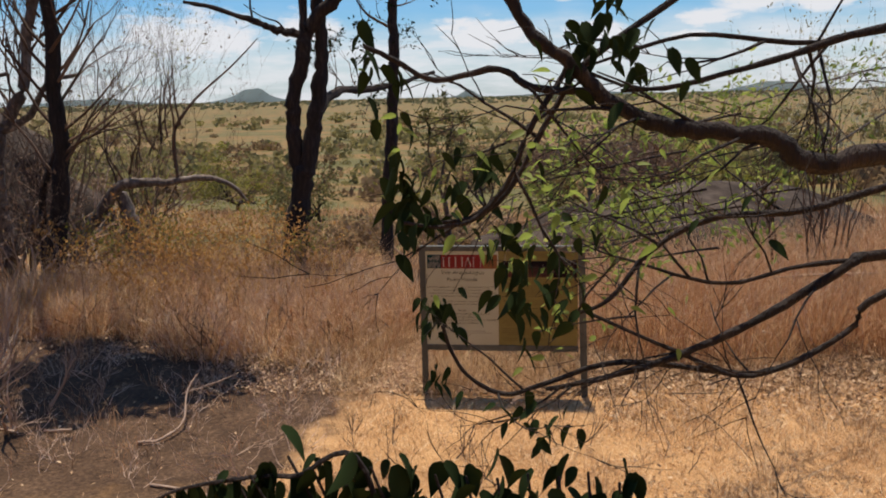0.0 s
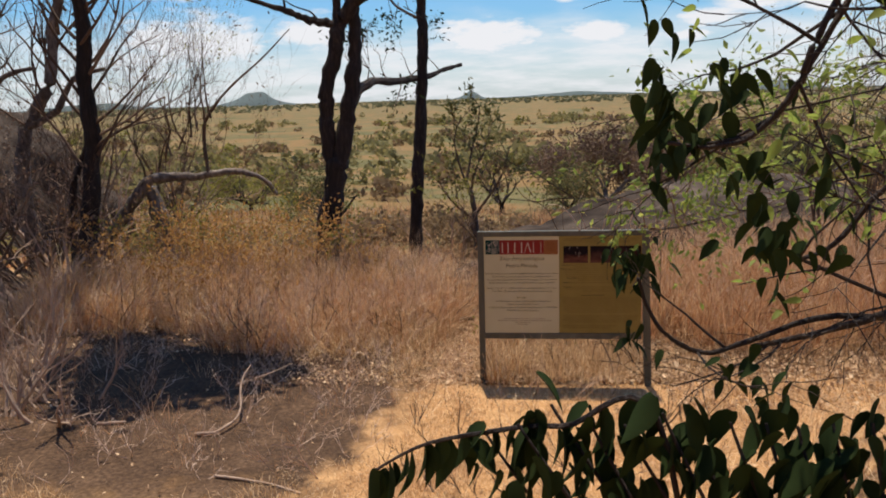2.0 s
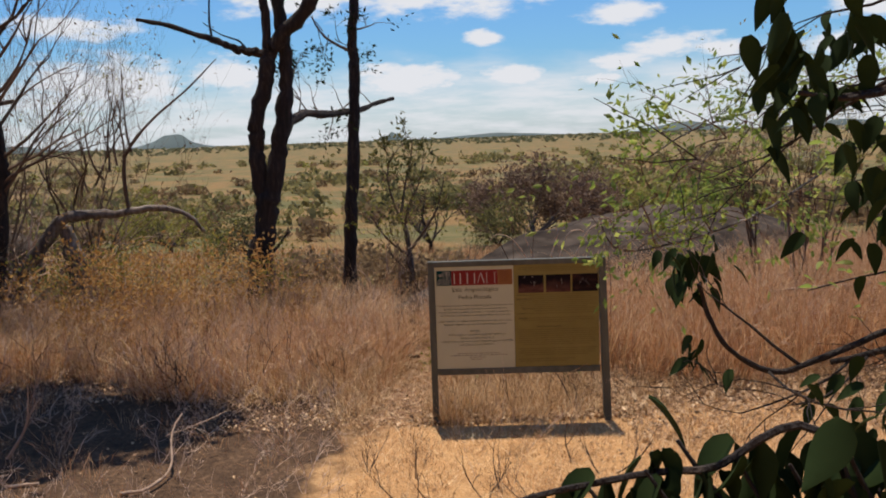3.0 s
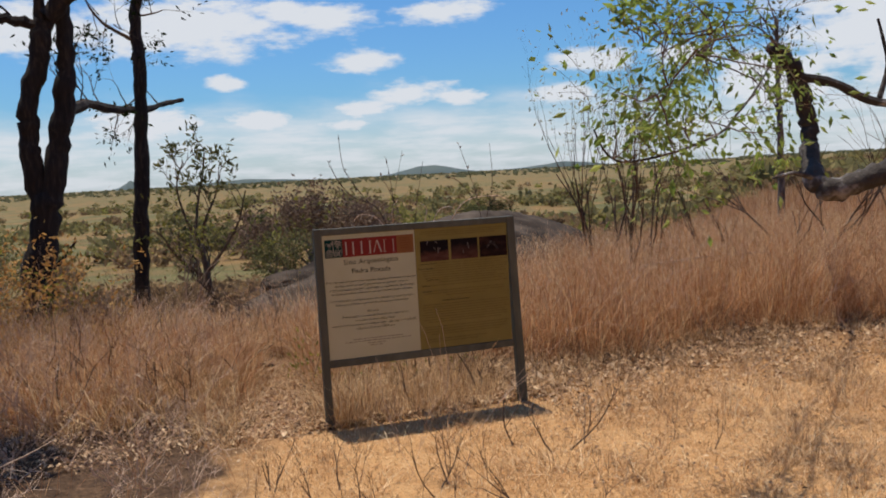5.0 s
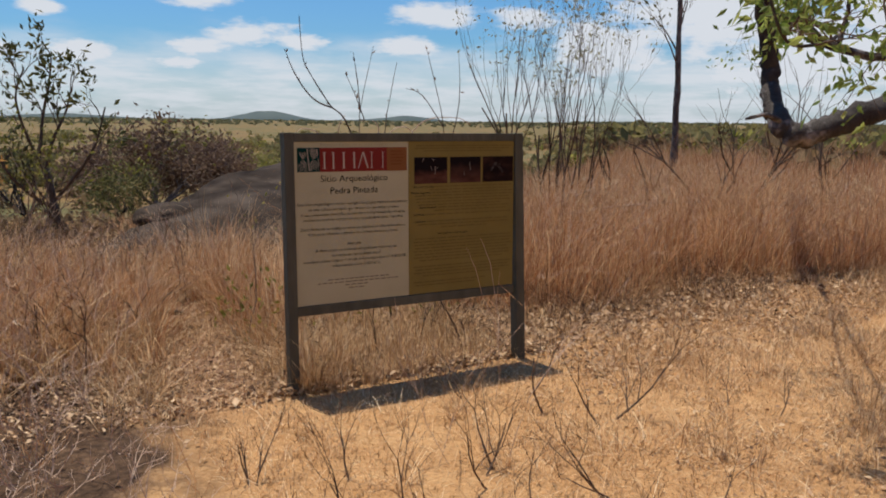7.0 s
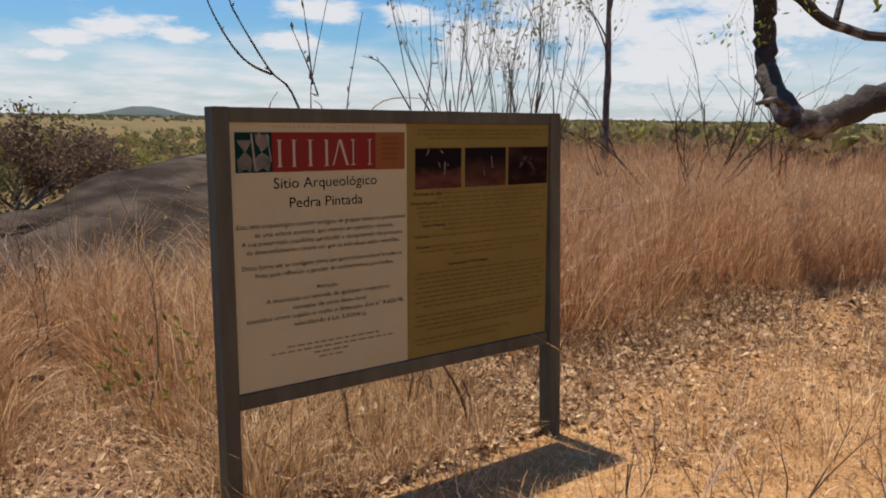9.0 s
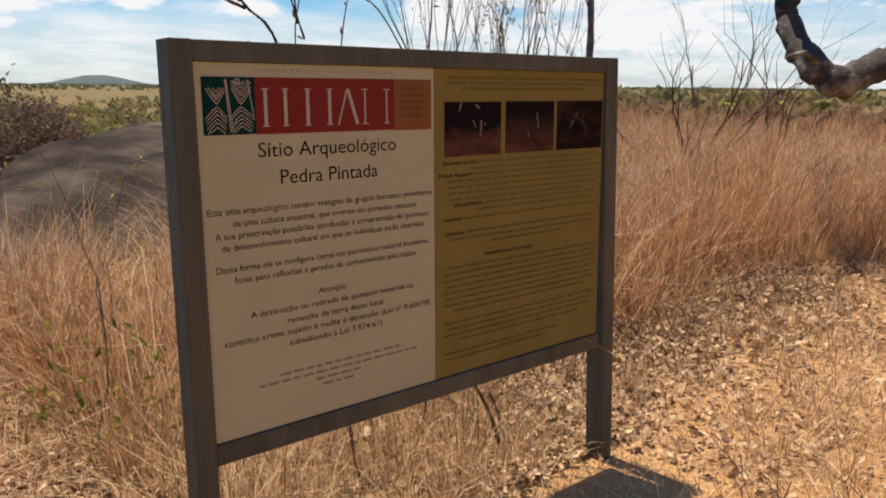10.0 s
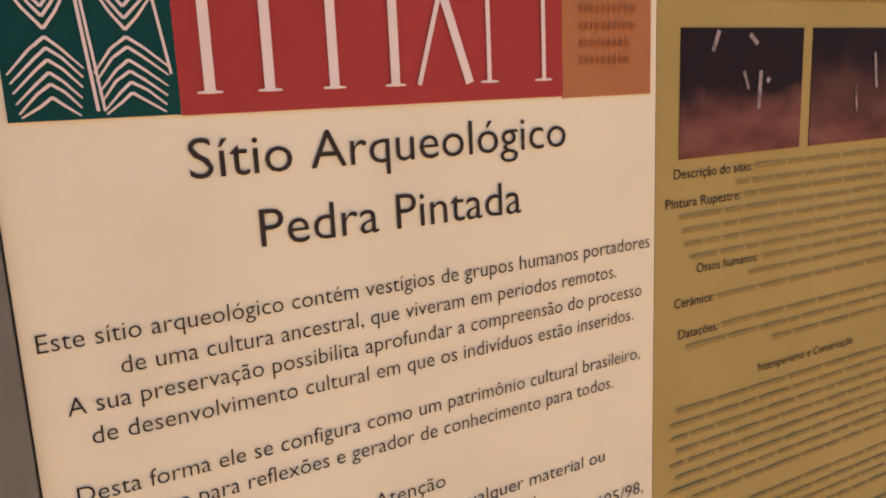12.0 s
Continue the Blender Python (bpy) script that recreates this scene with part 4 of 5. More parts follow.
def weed_stems(name, label, stems, mat, thick, leaf=None, seed=1, group=""):
    """Thin arching dead stems, each one a part, with a few curled leaves along them."""
    rng = random.Random(seed)
    t = thing(name, label, "weed", group)
    spots = []
    for pts in stems:
        b = Wood()
        fine = b.limb(pts, thick, thick * 0.35, rng, 6, 0.15)
        part("stem", b.v, b.f, mat, t)
        spots += [(fine[rng.randint(len(fine) // 2, len(fine) - 1)], Vector((0, 0, 1))) for _ in range(4)]
    if leaf:
        part("leaves", *leaves(spots, 0.035, rng, keep=0.8), leaf, t)


weed_stems("arching_weed", "two dark arching dead stems rising behind the sign",
           [[(1.15, 0.95, 0.0), (1.0, 0.9, 0.8), (0.74, 0.8, 1.49), (0.60, 0.8, 1.65), (0.47, 0.8, 1.84), (0.42, 0.8, 1.95), (0.40, 0.8, 2.2)], [(0.61, 0.8, 1.63), (0.48, 0.8, 1.69), (0.37, 0.8, 1.83), (0.30, 0.8, 1.99)]], TWIG_DARK, 0.0065, LEAF_BROWN, 1)
weed_stems("thin_weed", "thin dead weed stems with a few curled leaves",
           [[(0.95, 1.05, 0.0), (0.90, 0.95, 0.9), (0.86, 0.9, 1.5), (0.88, 0.9, 1.68), (0.97, 0.9, 2.05)], [(0.87, 0.9, 1.6), (0.85, 0.9, 1.8), (0.82, 0.9, 2.0)], [(0.90, 0.9, 1.55), (0.84, 0.9, 1.7), (0.76, 0.9, 1.86)]], TWIG_DARK, 0.004, LEAF_BROWN, 2, "dead weeds behind the sign")
weed_stems("thin_weed", "single thin dead weed stem with curled leaves",
           [[(1.0, 1.0, 0.0), (1.04, 0.95, 0.9), (1.06, 0.9, 1.5), (1.10, 0.9, 1.72), (1.15, 0.9, 1.95)]], TWIG_DARK, 0.004, LEAF_BROWN, 3, "dead weeds behind the sign")
weed_stems("thin_weed", "thin dead weed stems with a few curled leaves",
           [[(2.0, 1.7, 0.0), (2.0, 1.6, 0.9), (1.9, 1.5, 1.5), (1.8, 1.45, 1.8), (1.68, 1.4, 2.1)], [(1.95, 1.5, 1.3), (2.05, 1.5, 1.7), (2.04, 1.5, 2.1)], [(1.9, 1.5, 1.5), (1.7, 1.5, 1.75), (1.55, 1.5, 1.8)]], TWIG_DARK, 0.005, LEAF_BROWN, 4, "dead weeds behind the sign")
weed_stems("broken_weed", "thick broken brown weed stem leaning beside the sign post",
           [[(1.30, 0.22, -0.03), (1.27, 0.24, 0.14), (1.20, 0.28, 0.30), (1.10, 0.32, 0.47)], [(1.30, 0.22, 0.0), (1.36, 0.3, 0.12), (1.34, 0.34, 0.22)]], TWIG_DARK, 0.011, LEAF_BROWN, 6)
weed_stems("curled_weed", "pale curled bleached dead stems behind the sign",
           [[(1.3, 1.9, 0.3), (1.2, 1.9, 1.0), (0.98, 1.8, 1.40), (0.80, 1.8, 1.48), (0.71, 1.8, 1.42)], [(1.3, 1.9, 0.3), (1.22, 1.85, 1.1), (1.10, 1.8, 1.45), (1.16, 1.8, 1.59)], [(1.4, 1.9, 0.3), (1.45, 1.85, 1.0), (1.55, 1.8, 1.42), (1.70, 1.8, 1.50), (1.80, 1.8, 1.42)],
            [(1.4, 1.9, 0.3), (1.38, 1.85, 1.1), (1.46, 1.8, 1.46), (1.40, 1.8, 1.55)], [(1.6, 1.9, 0.3), (1.65, 1.85, 1.1), (1.84, 1.8, 1.52), (2.2, 1.8, 1.58), (2.36, 1.8, 1.52)]], TWIG_BLEACHED, 0.007, None, 5)
for k, (x, y, h) in enumerate(((8.1, 3.7, 2.6), (9.4, 4.4, 3.0), (7.0, 3.4, 1.8), (10.6, 3.2, 2.6), (12.5, 5.5, 3.2), (7.4, 4.8, 2.2))):
    bare_shrub(x, y, h, 2, "dead forked shrub standing in rust-coloured grass", 170 + k, TWIG_DARK, None, spread=0.5, thick=0.03, depth=2, fan=0.9, group="dead shrubs in the tall grass")


def dead_tree():
    rng = random.Random(31)
    t = thing("dead_tree", "slim grey dead tree with a thin crown", "tree")
    w, tips = Wood(), []
    w.limb([(11.2, 7.5, rise(11.2, 7.5) - 0.1), (11.2, 7.5, 1.6), (11.15, 7.5, 3.0), (11.1, 7.5, 4.6)], 0.09, 0.04, rng, 7)
    part("trunk", w.v, w.f, BARK_GREY, t, smooth=True)
    b = Wood()
    for k in range(8):
        b.grow((11.15, 7.5, 2.7 + 0.25 * k), (rng.uniform(-1, 1), rng.uniform(-0.5, 0.5), 0.6), 0.9, 0.02, 2, rng, tips)
    part("twig_spray", b.v, b.f, TWIG_DARK, t)
    crown(t, tips, 0.12, LEAF_OLIVE, rng, 2, 0.1, 0.6)


dead_tree()


# ---- the low-limbed tree beside the sign ----
def limb_tree():
    rng = random.Random(41)
    t = thing("low_limbed_tree", "gnarled tree with a lichened low elbowed limb and lime leaves", "tree")
    w = Wood()
    w.limb([(9.2, 0.3, -0.2), (9.1, 0.35, 0.9), (8.8, 0.4, 1.8), (8.9, 0.4, 2.8), (9.0, 0.3, 4.2)], 0.30, 0.16, rng, 10)
    part("trunk", w.v, w.f, BARK_LIMB, t, smooth=True)
    b = Wood()
    b.limb([(8.85, 0.4, 1.9), (7.6, 0.5, 1.88), (6.6, 0.62, 1.70), (6.15, 0.76, 1.57), (5.85, 0.86, 1.46), (5.64, 0.94, 1.44)], 0.155, 0.115, rng, 9)
    part("limb", b.v, b.f, BARK_LIMB, t, "lichen-spotted low limb", smooth=True)
    b = Wood()
    b.limb([(5.76, 0.92, 1.43), (5.62, 0.98, 1.52), (5.74, 1.2, 1.68), (5.94, 1.42, 1.92), (5.98, 1.47, 2.2), (5.86, 1.45, 2.5), (5.68, 1.4, 2.8), (5.3, 1.3, 3.0)], 0.115, 0.08, rng, 9)
    b.limb([(5.65, 0.98, 1.54), (5.3, 0.98, 1.64), (5.0, 0.98, 1.60)], 0.035, 0.014, rng, 6)
    part("limb", b.v, b.f, BARK_LIMB, t, "upturned elbow limb", smooth=True)
    # a long thin branch that reaches over the path and curls up at its end
    b = Wood()
    low = b.limb([(5.5, 1.35, 2.9), (4.6, 0.5, 2.75), (3.4, -0.6, 2.35), (2.6, -1.3, 2.10), (2.17, -1.71, 2.0), (1.7, -1.95, 1.90), (1.25, -2.12, 1.85), (1.10, -2.16, 1.90), (1.04, -2.15, 2.02)], 0.011, 0.005, rng, 7)
    part("branch", b.v, b.f, BARK_LIMB, t)
    b = Wood()
    high_arm = b.limb([(5.5, 1.35, 2.95), (4.4, 0.5, 3.05), (3.2, -0.4, 2.85), (2.3, -1.2, 2.66), (1.7, -1.8, 2.55), (1.3, -2.2, 2.40)], 0.009, 0.004, rng, 7)
    part("branch", b.v, b.f, BARK_LIMB, t)
    ends = []
    for p in low[12:34:3] + high_arm[8::2]:
        for q in range(2):
            b = Wood()
            b.grow(p, (rng.uniform(-1, 0.6), rng.uniform(-0.7, 0.5), rng.uniform(-0.3, 0.8)), 0.26, 0.005, 1, rng, ends, 0.6, up=0.05)
            part("twig", b.v, b.f, TWIG_DARK, t)
    part("foliage", *leaves(around(ends, 6, 0.06, rng), 0.058, rng, shape=0.5, keep=0.65), LEAF_LIME, t, "broad backlit green leaves")
    b = Wood()
    b.limb([(5.72, 1.4, 2.7), (6.2, 1.35, 2.62), (6.7, 1.2, 2.38), (7.4, 0.9, 2.3), (8.8, 0.4, 2.6)], 0.055, 0.045, rng, 7)
    b.limb([(6.7, 1.2, 2.38), (6.85, 1.2, 2.8), (6.7, 1.2, 3.3)], 0.035, 0.014, rng, 6)
    part("limb", b.v, b.f, BARK_LIMB, t)
    tips, b = [], Wood()
    for p in ((4.9, 0.8, 2.95), (3.9, -0.1, 3.0), (3.2, -0.7, 2.92), (2.5, -1.4, 2.75), (2.0, -1.9, 2.6), (1.8, -2.1, 2.5), (1.6, -2.3, 2.4), (1.4, -2.4, 2.3), (1.2, -2.45, 2.15), (1.3, -2.4, 2.2), (1.7, -2.2, 2.45), (2.2, -1.7, 2.65), (1.5, -2.35, 2.35), (5.5, 1.3, 2.8)):
        for q in range(2):
            b.grow(p, (rng.uniform(-1, 0.5), rng.uniform(-0.7, 0.5), rng.uniform(-0.7, 0.3)), 0.40, 0.0055, 2, rng, tips, 0.6, up=-0.02)
    part("twig_spray", b.v, b.f, TWIG_DARK, t)
    crown(t, tips, 0.052, LEAF_LIME, rng, 2, 0.05, 0.7, "bright backlit lime-green leaves")


limb_tree()


# ---- the near tree and bush that the walker passes ----
def near_leaf_mesh(name, length, width, mat):
    v, f = [], []
    rows = 7
    for i in range(rows):
        u = i / (rows - 1)
        w = width * 0.5 * math.sin(math.pi * min(1, 0.06 + 0.94 * u) ** 0.75) * (1 - 0.15 * u)
        z = -0.22 * length * u * u
        v += [(-w, u * length, z + w * 0.35), (0, u * length, z), (w, u * length, z + w * 0.35)]
    for i in range(rows - 1):
        for k in range(2):
            f.append((3 * i + k, 3 * i + k + 1, 3 * i + k + 4, 3 * i + k + 3))
    return mesh_of(name, v, f, mat, True)


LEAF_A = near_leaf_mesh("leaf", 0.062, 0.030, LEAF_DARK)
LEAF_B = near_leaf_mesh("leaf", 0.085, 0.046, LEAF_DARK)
LEAF_C = near_leaf_mesh("leaf", 0.036, 0.016, LEAF_LIME)


def hang_leaves(parent, points, mesh, rng, down=0.9):
    for p in points:
        d = Vector((rng.uniform(-1, 1), rng.uniform(-1, 1) * 0.6, -down + rng.uniform(-0.4, 0.5))).normalized()
        side, nrm = frame_axes(d)
        w = rng.uniform(-1.2, 1.2)
        s2 = side * math.cos(w) + nrm * math.sin(w)
        n2 = s2.cross(d)
        m = Matrix((s2, d, n2)).transposed().to_4x4()
        ob = new("leaf", mesh)
        ob.parent = parent
        k = rng.uniform(0.65, 1.2)
        ob.matrix_basis = Matrix.Translation(p) @ m @ Matrix.Diagonal((k, k, k, 1))


def near_tree():
    rng = random.Random(51)
    t = thing("overhanging_tree", "dark overhanging tree with crooked branches beside the path", "tree")
    w = Wood()
    gz = rise(3.3, -5.3)
    w.limb([(3.3, -5.3, gz - 0.2), (3.25, -5.3, gz + 0.8), (3.1, -5.3, 2.3), (3.2, -5.3, 3.2), (3.3, -5.3, 4.6)], 0.16, 0.09, rng, 10)
    part("trunk", w.v, w.f, BARK_BLACK, t, smooth=True)
    LIMBS = [
        ([(3.15, -5.3, 2.9), (2.3, -5.4, 2.84), (1.58, -5.5, 2.74), (1.42, -5.5, 2.72), (1.36, -5.5, 2.77), (1.24, -5.5, 2.79), (1.11, -5.5, 2.81), (1.00, -5.5, 2.86), (0.92, -5.5, 2.94), (0.84, -5.5, 3.00), (0.78, -5.5, 3.10)], 0.026, 0.013),
        ([(0.98, -5.5, 2.88), (0.84, -5.52, 2.89), (0.77, -5.55, 2.93), (0.64, -5.57, 2.91), (0.56, -5.6, 2.95), (0.50, -5.62, 2.98)], 0.009, 0.005),
        ([(0.92, -5.48, 2.94), (0.83, -5.54, 2.80), (0.79, -5.54, 2.70), (0.72, -5.54, 2.62), (0.64, -5.54, 2.60), (0.56, -5.54, 2.61)], 0.007, 0.004),
        ([(3.12, -5.3, 2.6), (2.5, -5.2, 2.52), (1.81, -5.05, 2.43), (1.72, -5.05, 2.40), (1.51, -5.05, 2.26), (1.27, -5.05, 2.14), (1.05, -5.05, 2.07), (0.90, -5.03, 2.03)], 0.020, 0.007),
        ([(2.3, -5.15, 2.5), (1.82, -5.05, 2.32), (1.73, -5.05, 2.21), (1.48, -5.05, 2.08), (1.27, -5.05, 2.15), (1.01, -5.05, 2.27)], 0.012, 0.005),
        ([(1.49, -5.02, 2.07), (1.12, -5.02, 2.11), (0.89, -5.02, 2.04), (0.78, -5.02, 2.01), (0.68, -5.02, 2.06), (0.63, -5.02, 2.13), (0.60, -5.02, 2.22)], 0.009, 0.005),
        ([(2.4, -5.3, 2.86), (1.77, -5.1, 2.62), (1.57, -5.1, 2.56), (1.33, -5.1, 2.54), (1.17, -5.1, 2.45), (1.07, -5.1, 2.32), (0.98, -5.1, 2.28)], 0.013, 0.005),
        ([(2.4, -5.17, 2.5), (1.81, -5.05, 2.42), (1.60, -5.05, 2.40), (1.39, -5.05, 2.35), (1.18, -5.05, 2.40)], 0.010, 0.004),
        ([(2.3, -5.4, 3.1), (1.60, -5.4, 3.00), (1.41, -5.4, 2.95), (1.17, -5.4, 2.89), (1.04, -5.4, 2.88)], 0.012, 0.004),
        ([(1.35, -5.3, 3.2), (0.98, -5.45, 2.96), (0.89, -5.5, 2.85), (0.80, -5.5, 2.69), (0.73, -5.5, 2.62), (0.62, -5.5, 2.60)], 0.009, 0.004),
        ([(1.8, -5.2, 3.05), (1.5, -5.3, 2.98), (1.2, -5.35, 3.0), (0.95, -5.4, 2.93)], 0.009, 0.003),
    ]
    tips = []
    for pts, r0, r1 in LIMBS:
        b = Wood()
        fine = b.limb(pts, r0, r1, rng, 7, 0.14)
        for k in range(5):
            p = fine[rng.randint(len(fine) // 3, len(fine) - 1)]
            if p.x > 0.75:
                b.grow(p, (rng.uniform(-1, 0.3), rng.uniform(-0.5, 0.5), rng.uniform(-0.6, 0.7)), 0.28, 0.0045, 2, rng, tips, 0.6, 4, 0.0)
        part("branch", b.v, b.f, BARK_BLACK, t, smooth=True)
    # dark drooping clusters
    groups = [((0.55, -5.5, 2.80), 12, 0.022, 0.08), ((0.58, -5.5, 2.62), 20, 0.055, 0.045), ((0.52, -5.6, 2.95), 12, 0.05, 0.04), ((1.02, -5.5, 2.98), 34, 0.11, 0.05), ((0.86, -5.2, 2.00), 14, 0.10, 0.035),
              ((0.585, -5.0, 2.26), 22, 0.055, 0.03), ((0.60, -5.03, 2.07), 8, 0.05, 0.025), ((0.66, -5.5, 2.70), 8, 0.05, 0.06), ((0.88, -5.2, 2.38), 14, 0.06, 0.05),
              ((0.92, -5.4, 2.50), 14, 0.08, 0.06), ((0.80, -5.4, 2.40), 10, 0.06, 0.06), ((1.30, -5.2, 2.62), 5, 0.14, 0.08), ((0.74, -5.35, 2.71), 12, 0.06, 0.04), ((0.80, -5.35, 2.54), 12, 0.05, 0.05)]
    for c, n, sx, sz in groups:
        n, sx = int(n * 1.35), sx * 0.65
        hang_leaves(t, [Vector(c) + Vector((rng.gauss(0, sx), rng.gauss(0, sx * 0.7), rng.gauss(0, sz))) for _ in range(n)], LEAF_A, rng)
    lime = [(p + Vector((rng.gauss(0, 0.03), rng.gauss(0, 0.03), rng.gauss(0, 0.03)))) for p, d in tips if rng.random() < 0.5]
    hang_leaves(t, lime[:70], LEAF_C, rng, 0.3)
    for c in ((0.88, -4.9, 2.62), (1.00, -4.9, 2.50), (1.08, -4.9, 2.66), (1.24, -4.9, 2.50), (1.36, -4.9, 2.68), (1.24, -4.85, 2.76), (1.04, -4.9, 2.43), (1.18, -4.9, 2.38), (1.14, -4.9, 2.55), (0.94, -4.95, 2.19), (1.40, -4.9, 2.55)):
        b = Wood()
        b.limb([(c[0] + 0.22, c[1] - 0.04, c[2] + 0.05), (c[0] + 0.08, c[1], c[2] + 0.02), (c[0] - 0.06, c[1], c[2] - 0.01)], 0.004, 0.0015, rng, 5, 0.1)
        part("twig", b.v, b.f, BARK_BLACK, t)
        hang_leaves(t, [Vector(c) + Vector((rng.gauss(0.02, 0.065), rng.gauss(0, 0.05), rng.gauss(0, 0.03))) for _ in range(15)], LEAF_C, rng, 0.3)


def near_bush():
    rng = random.Random(52)
    t = thing("leafy_bush", "dark leafy bush at the edge of the bank", "bush")
    c = (0.75, -5.95, rise(0.75, -5.95))
    spots = []
    for k in range(15):
        b = Wood()
        x = 0.20 + 0.062 * k
        top = Vector((x, -5.75 + rng.uniform(-0.05, 0.05), 2.10 + 0.05 * math.sin(min(1.0, max(0.0, (x - 0.1) / 0.9)) * math.pi) + rng.uniform(-0.03, 0.015)))
        fine = b.limb([(c[0] + rng.uniform(-0.2, 0.2), c[1], c[2] - 0.05), ((c[0] + x) / 2 + 0.1, -5.9, (c[2] + top.z) / 2 + 0.12), tuple(top)], 0.008, 0.003, rng, 5, 0.1, 8)
        part("stem", b.v, b.f, BARK_BLACK, t)
        for p in fine[6:]:
            spots += [p + Vector((rng.gauss(0, 0.035), rng.gauss(0, 0.035), rng.gauss(0, 0.02))) for _ in range(4)]
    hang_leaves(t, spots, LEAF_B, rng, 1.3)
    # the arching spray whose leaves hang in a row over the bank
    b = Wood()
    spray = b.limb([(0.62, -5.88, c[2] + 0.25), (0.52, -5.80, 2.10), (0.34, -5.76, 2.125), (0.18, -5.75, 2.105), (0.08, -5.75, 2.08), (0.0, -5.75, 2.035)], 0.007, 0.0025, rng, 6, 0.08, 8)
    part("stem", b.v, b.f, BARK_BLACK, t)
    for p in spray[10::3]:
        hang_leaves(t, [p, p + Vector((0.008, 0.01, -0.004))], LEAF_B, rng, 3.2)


near_tree()
near_bush()


# ---- the plain: trees, scrub, far woods and hills ----
def small_tree(x, y, height, width, leaf, label, seed, count=7, keep=0.8, lsize=0.14, name="savanna_tree", bark=BARK_BLACK):
    rng = random.Random(seed)
    t = thing(name, label, "tree")
    z0 = rise(x, y)
    w, tips = Wood(), []
    fork = Vector((x + rng.uniform(-0.1, 0.1), y, z0 + height * 0.10))
    w.limb([(x, y, z0 - 0.2), tuple(fork)], 0.04 * height, 0.03 * height, rng, 7)
    for k in range(7):
        a = rng.uniform(0, 6.28)
        w.grow(fork, (math.cos(a) * width / height * 1.3, math.sin(a) * width / height * 1.3, 0.9), height * 0.42, 0.02 * height, 3, rng, tips, 0.65, 5, 0.05)
    part("trunk", w.v, w.f, bark, t)
    crown(t, tips, lsize, leaf, rng, count, lsize * 1.6, keep)


small_tree(5.1, 29.1, 3.9, 3.6, LEAF_BROWN, "brown-leaved small tree beyond the outcrop", 301, 17, 0.9, 0.20, bark=BARK_GREY)
small_tree(7.6, 31.0, 3.2, 2.6, LEAF_BROWN, "brown-leaved small tree beyond the outcrop", 302, 15, 0.9, 0.20, bark=BARK_GREY)
small_tree(3.2, 26.0, 2.2, 2.2, LEAF_OLIVE, "low dusty green bush beyond the outcrop", 303, 6)
small_tree(0.3, 27.0, 3.4, 3.0, LEAF_OLIVE, "pale green open savanna tree", 304, 3, 0.6)
small_tree(12.3, 37.0, 3.4, 3.4, LEAF_YELLOW, "yellow-green rounded bush behind the outcrop", 305, 8)
small_tree(16.5, 40.0, 3.0, 3.2, LEAF_OLIVE, "green rounded bush behind the outcrop", 306, 8)
small_tree(20.0, 44.0, 3.4, 3.2, LEAF_DARK, "dark green rounded bush behind the outcrop", 307, 8)
small_tree(4.5, 48.0, 3.0, 3.4, LEAF_OLIVE, "green savanna tree on the open plain", 308, 7)
small_tree(-6.5, 24.0, 2.4, 3.0, LEAF_OLIVE, "green savanna bush on the open plain", 309, 7)
small_tree(-12.0, 30.0, 3.0, 3.6, LEAF_YELLOW, "yellowing savanna bush on the open plain", 310, 7)


def clumps(name, spots, mat, label, seed, cards=46, size=0.26, flat=0.75):
    """Ragged leafy clumps at (x, y, radius), one object of small tilted cards."""
    rng = np.random.default_rng(seed)
    n = len(spots)
    C = np.array([(x, y, rise(x, y) + r * 0.45) for x, y, r in spots])
    R = np.array([r for _, _, r in spots])
    d = rng.normal(0, 1, (n, cards, 3))
    d /= np.linalg.norm(d, axis=2, keepdims=True)
    P = C[:, None] + d * (R[:, None, None] * rng.uniform(0.35, 1.0, (n, cards, 1))) * np.array((1.15, 1.15, flat))
    P = P.reshape(-1, 3)
    S = np.repeat(R, cards) * size * rng.uniform(0.6, 1.5, n * cards)
    a = rng.normal(0, 1, P.shape)
    a /= np.linalg.norm(a, axis=1, keepdims=True)
    b = np.cross(a, rng.normal(0, 1, P.shape))
    b /= np.linalg.norm(b, axis=1, keepdims=True)
    V = np.stack((P - a * S[:, None], P + b * S[:, None] * 0.6, P + a * S[:, None], P - b * S[:, None] * 0.6), 1).reshape(-1, 3)
    m = len(P)
    me = bpy.data.meshes.new(name)
    me.vertices.add(m * 4)
    me.vertices.foreach_set("co", V.ravel())
    me.loops.add(m * 4)
    me.loops.foreach_set("vertex_index", np.arange(m * 4, dtype=np.int32))
    me.polygons.add(m)
    me.polygons.foreach_set("loop_start", np.arange(m, dtype=np.int32) * 4)
    me.materials.append(mat)
    me.update(calc_edges=True)
    return tagged(new(name, me), label, "scrub", kind="stuff")


rng = random.Random(77)


def scatter(count, d0, d1, r0, r1, power=1.0, a0=-55, a1=75, bare=-0.12):
    out = []
    while len(out) < count:
        d = d0 * (d1 / d0) ** (rng.random() ** power)
        a = radians(rng.uniform(a0, a1))
        x, y = d * math.sin(a), d * math.cos(a) - 6
        if noise.noise(Vector((x * 0.035, y * 0.035, 1.3))) < bare + 0.25 * rng.random():
            continue
        out.append((x, y, rng.uniform(r0, r1) * (1 + d / 900)))
    return out


clumps("savanna_scrub", scatter(800, 40, 340, 0.5, 1.4), SCRUB_GREEN, "scattered olive green scrub over the plain", 1)
clumps("savanna_scrub", scatter(260, 36, 280, 0.4, 1.1), LEAF_YELLOW, "scattered yellowing scrub over the plain", 2)
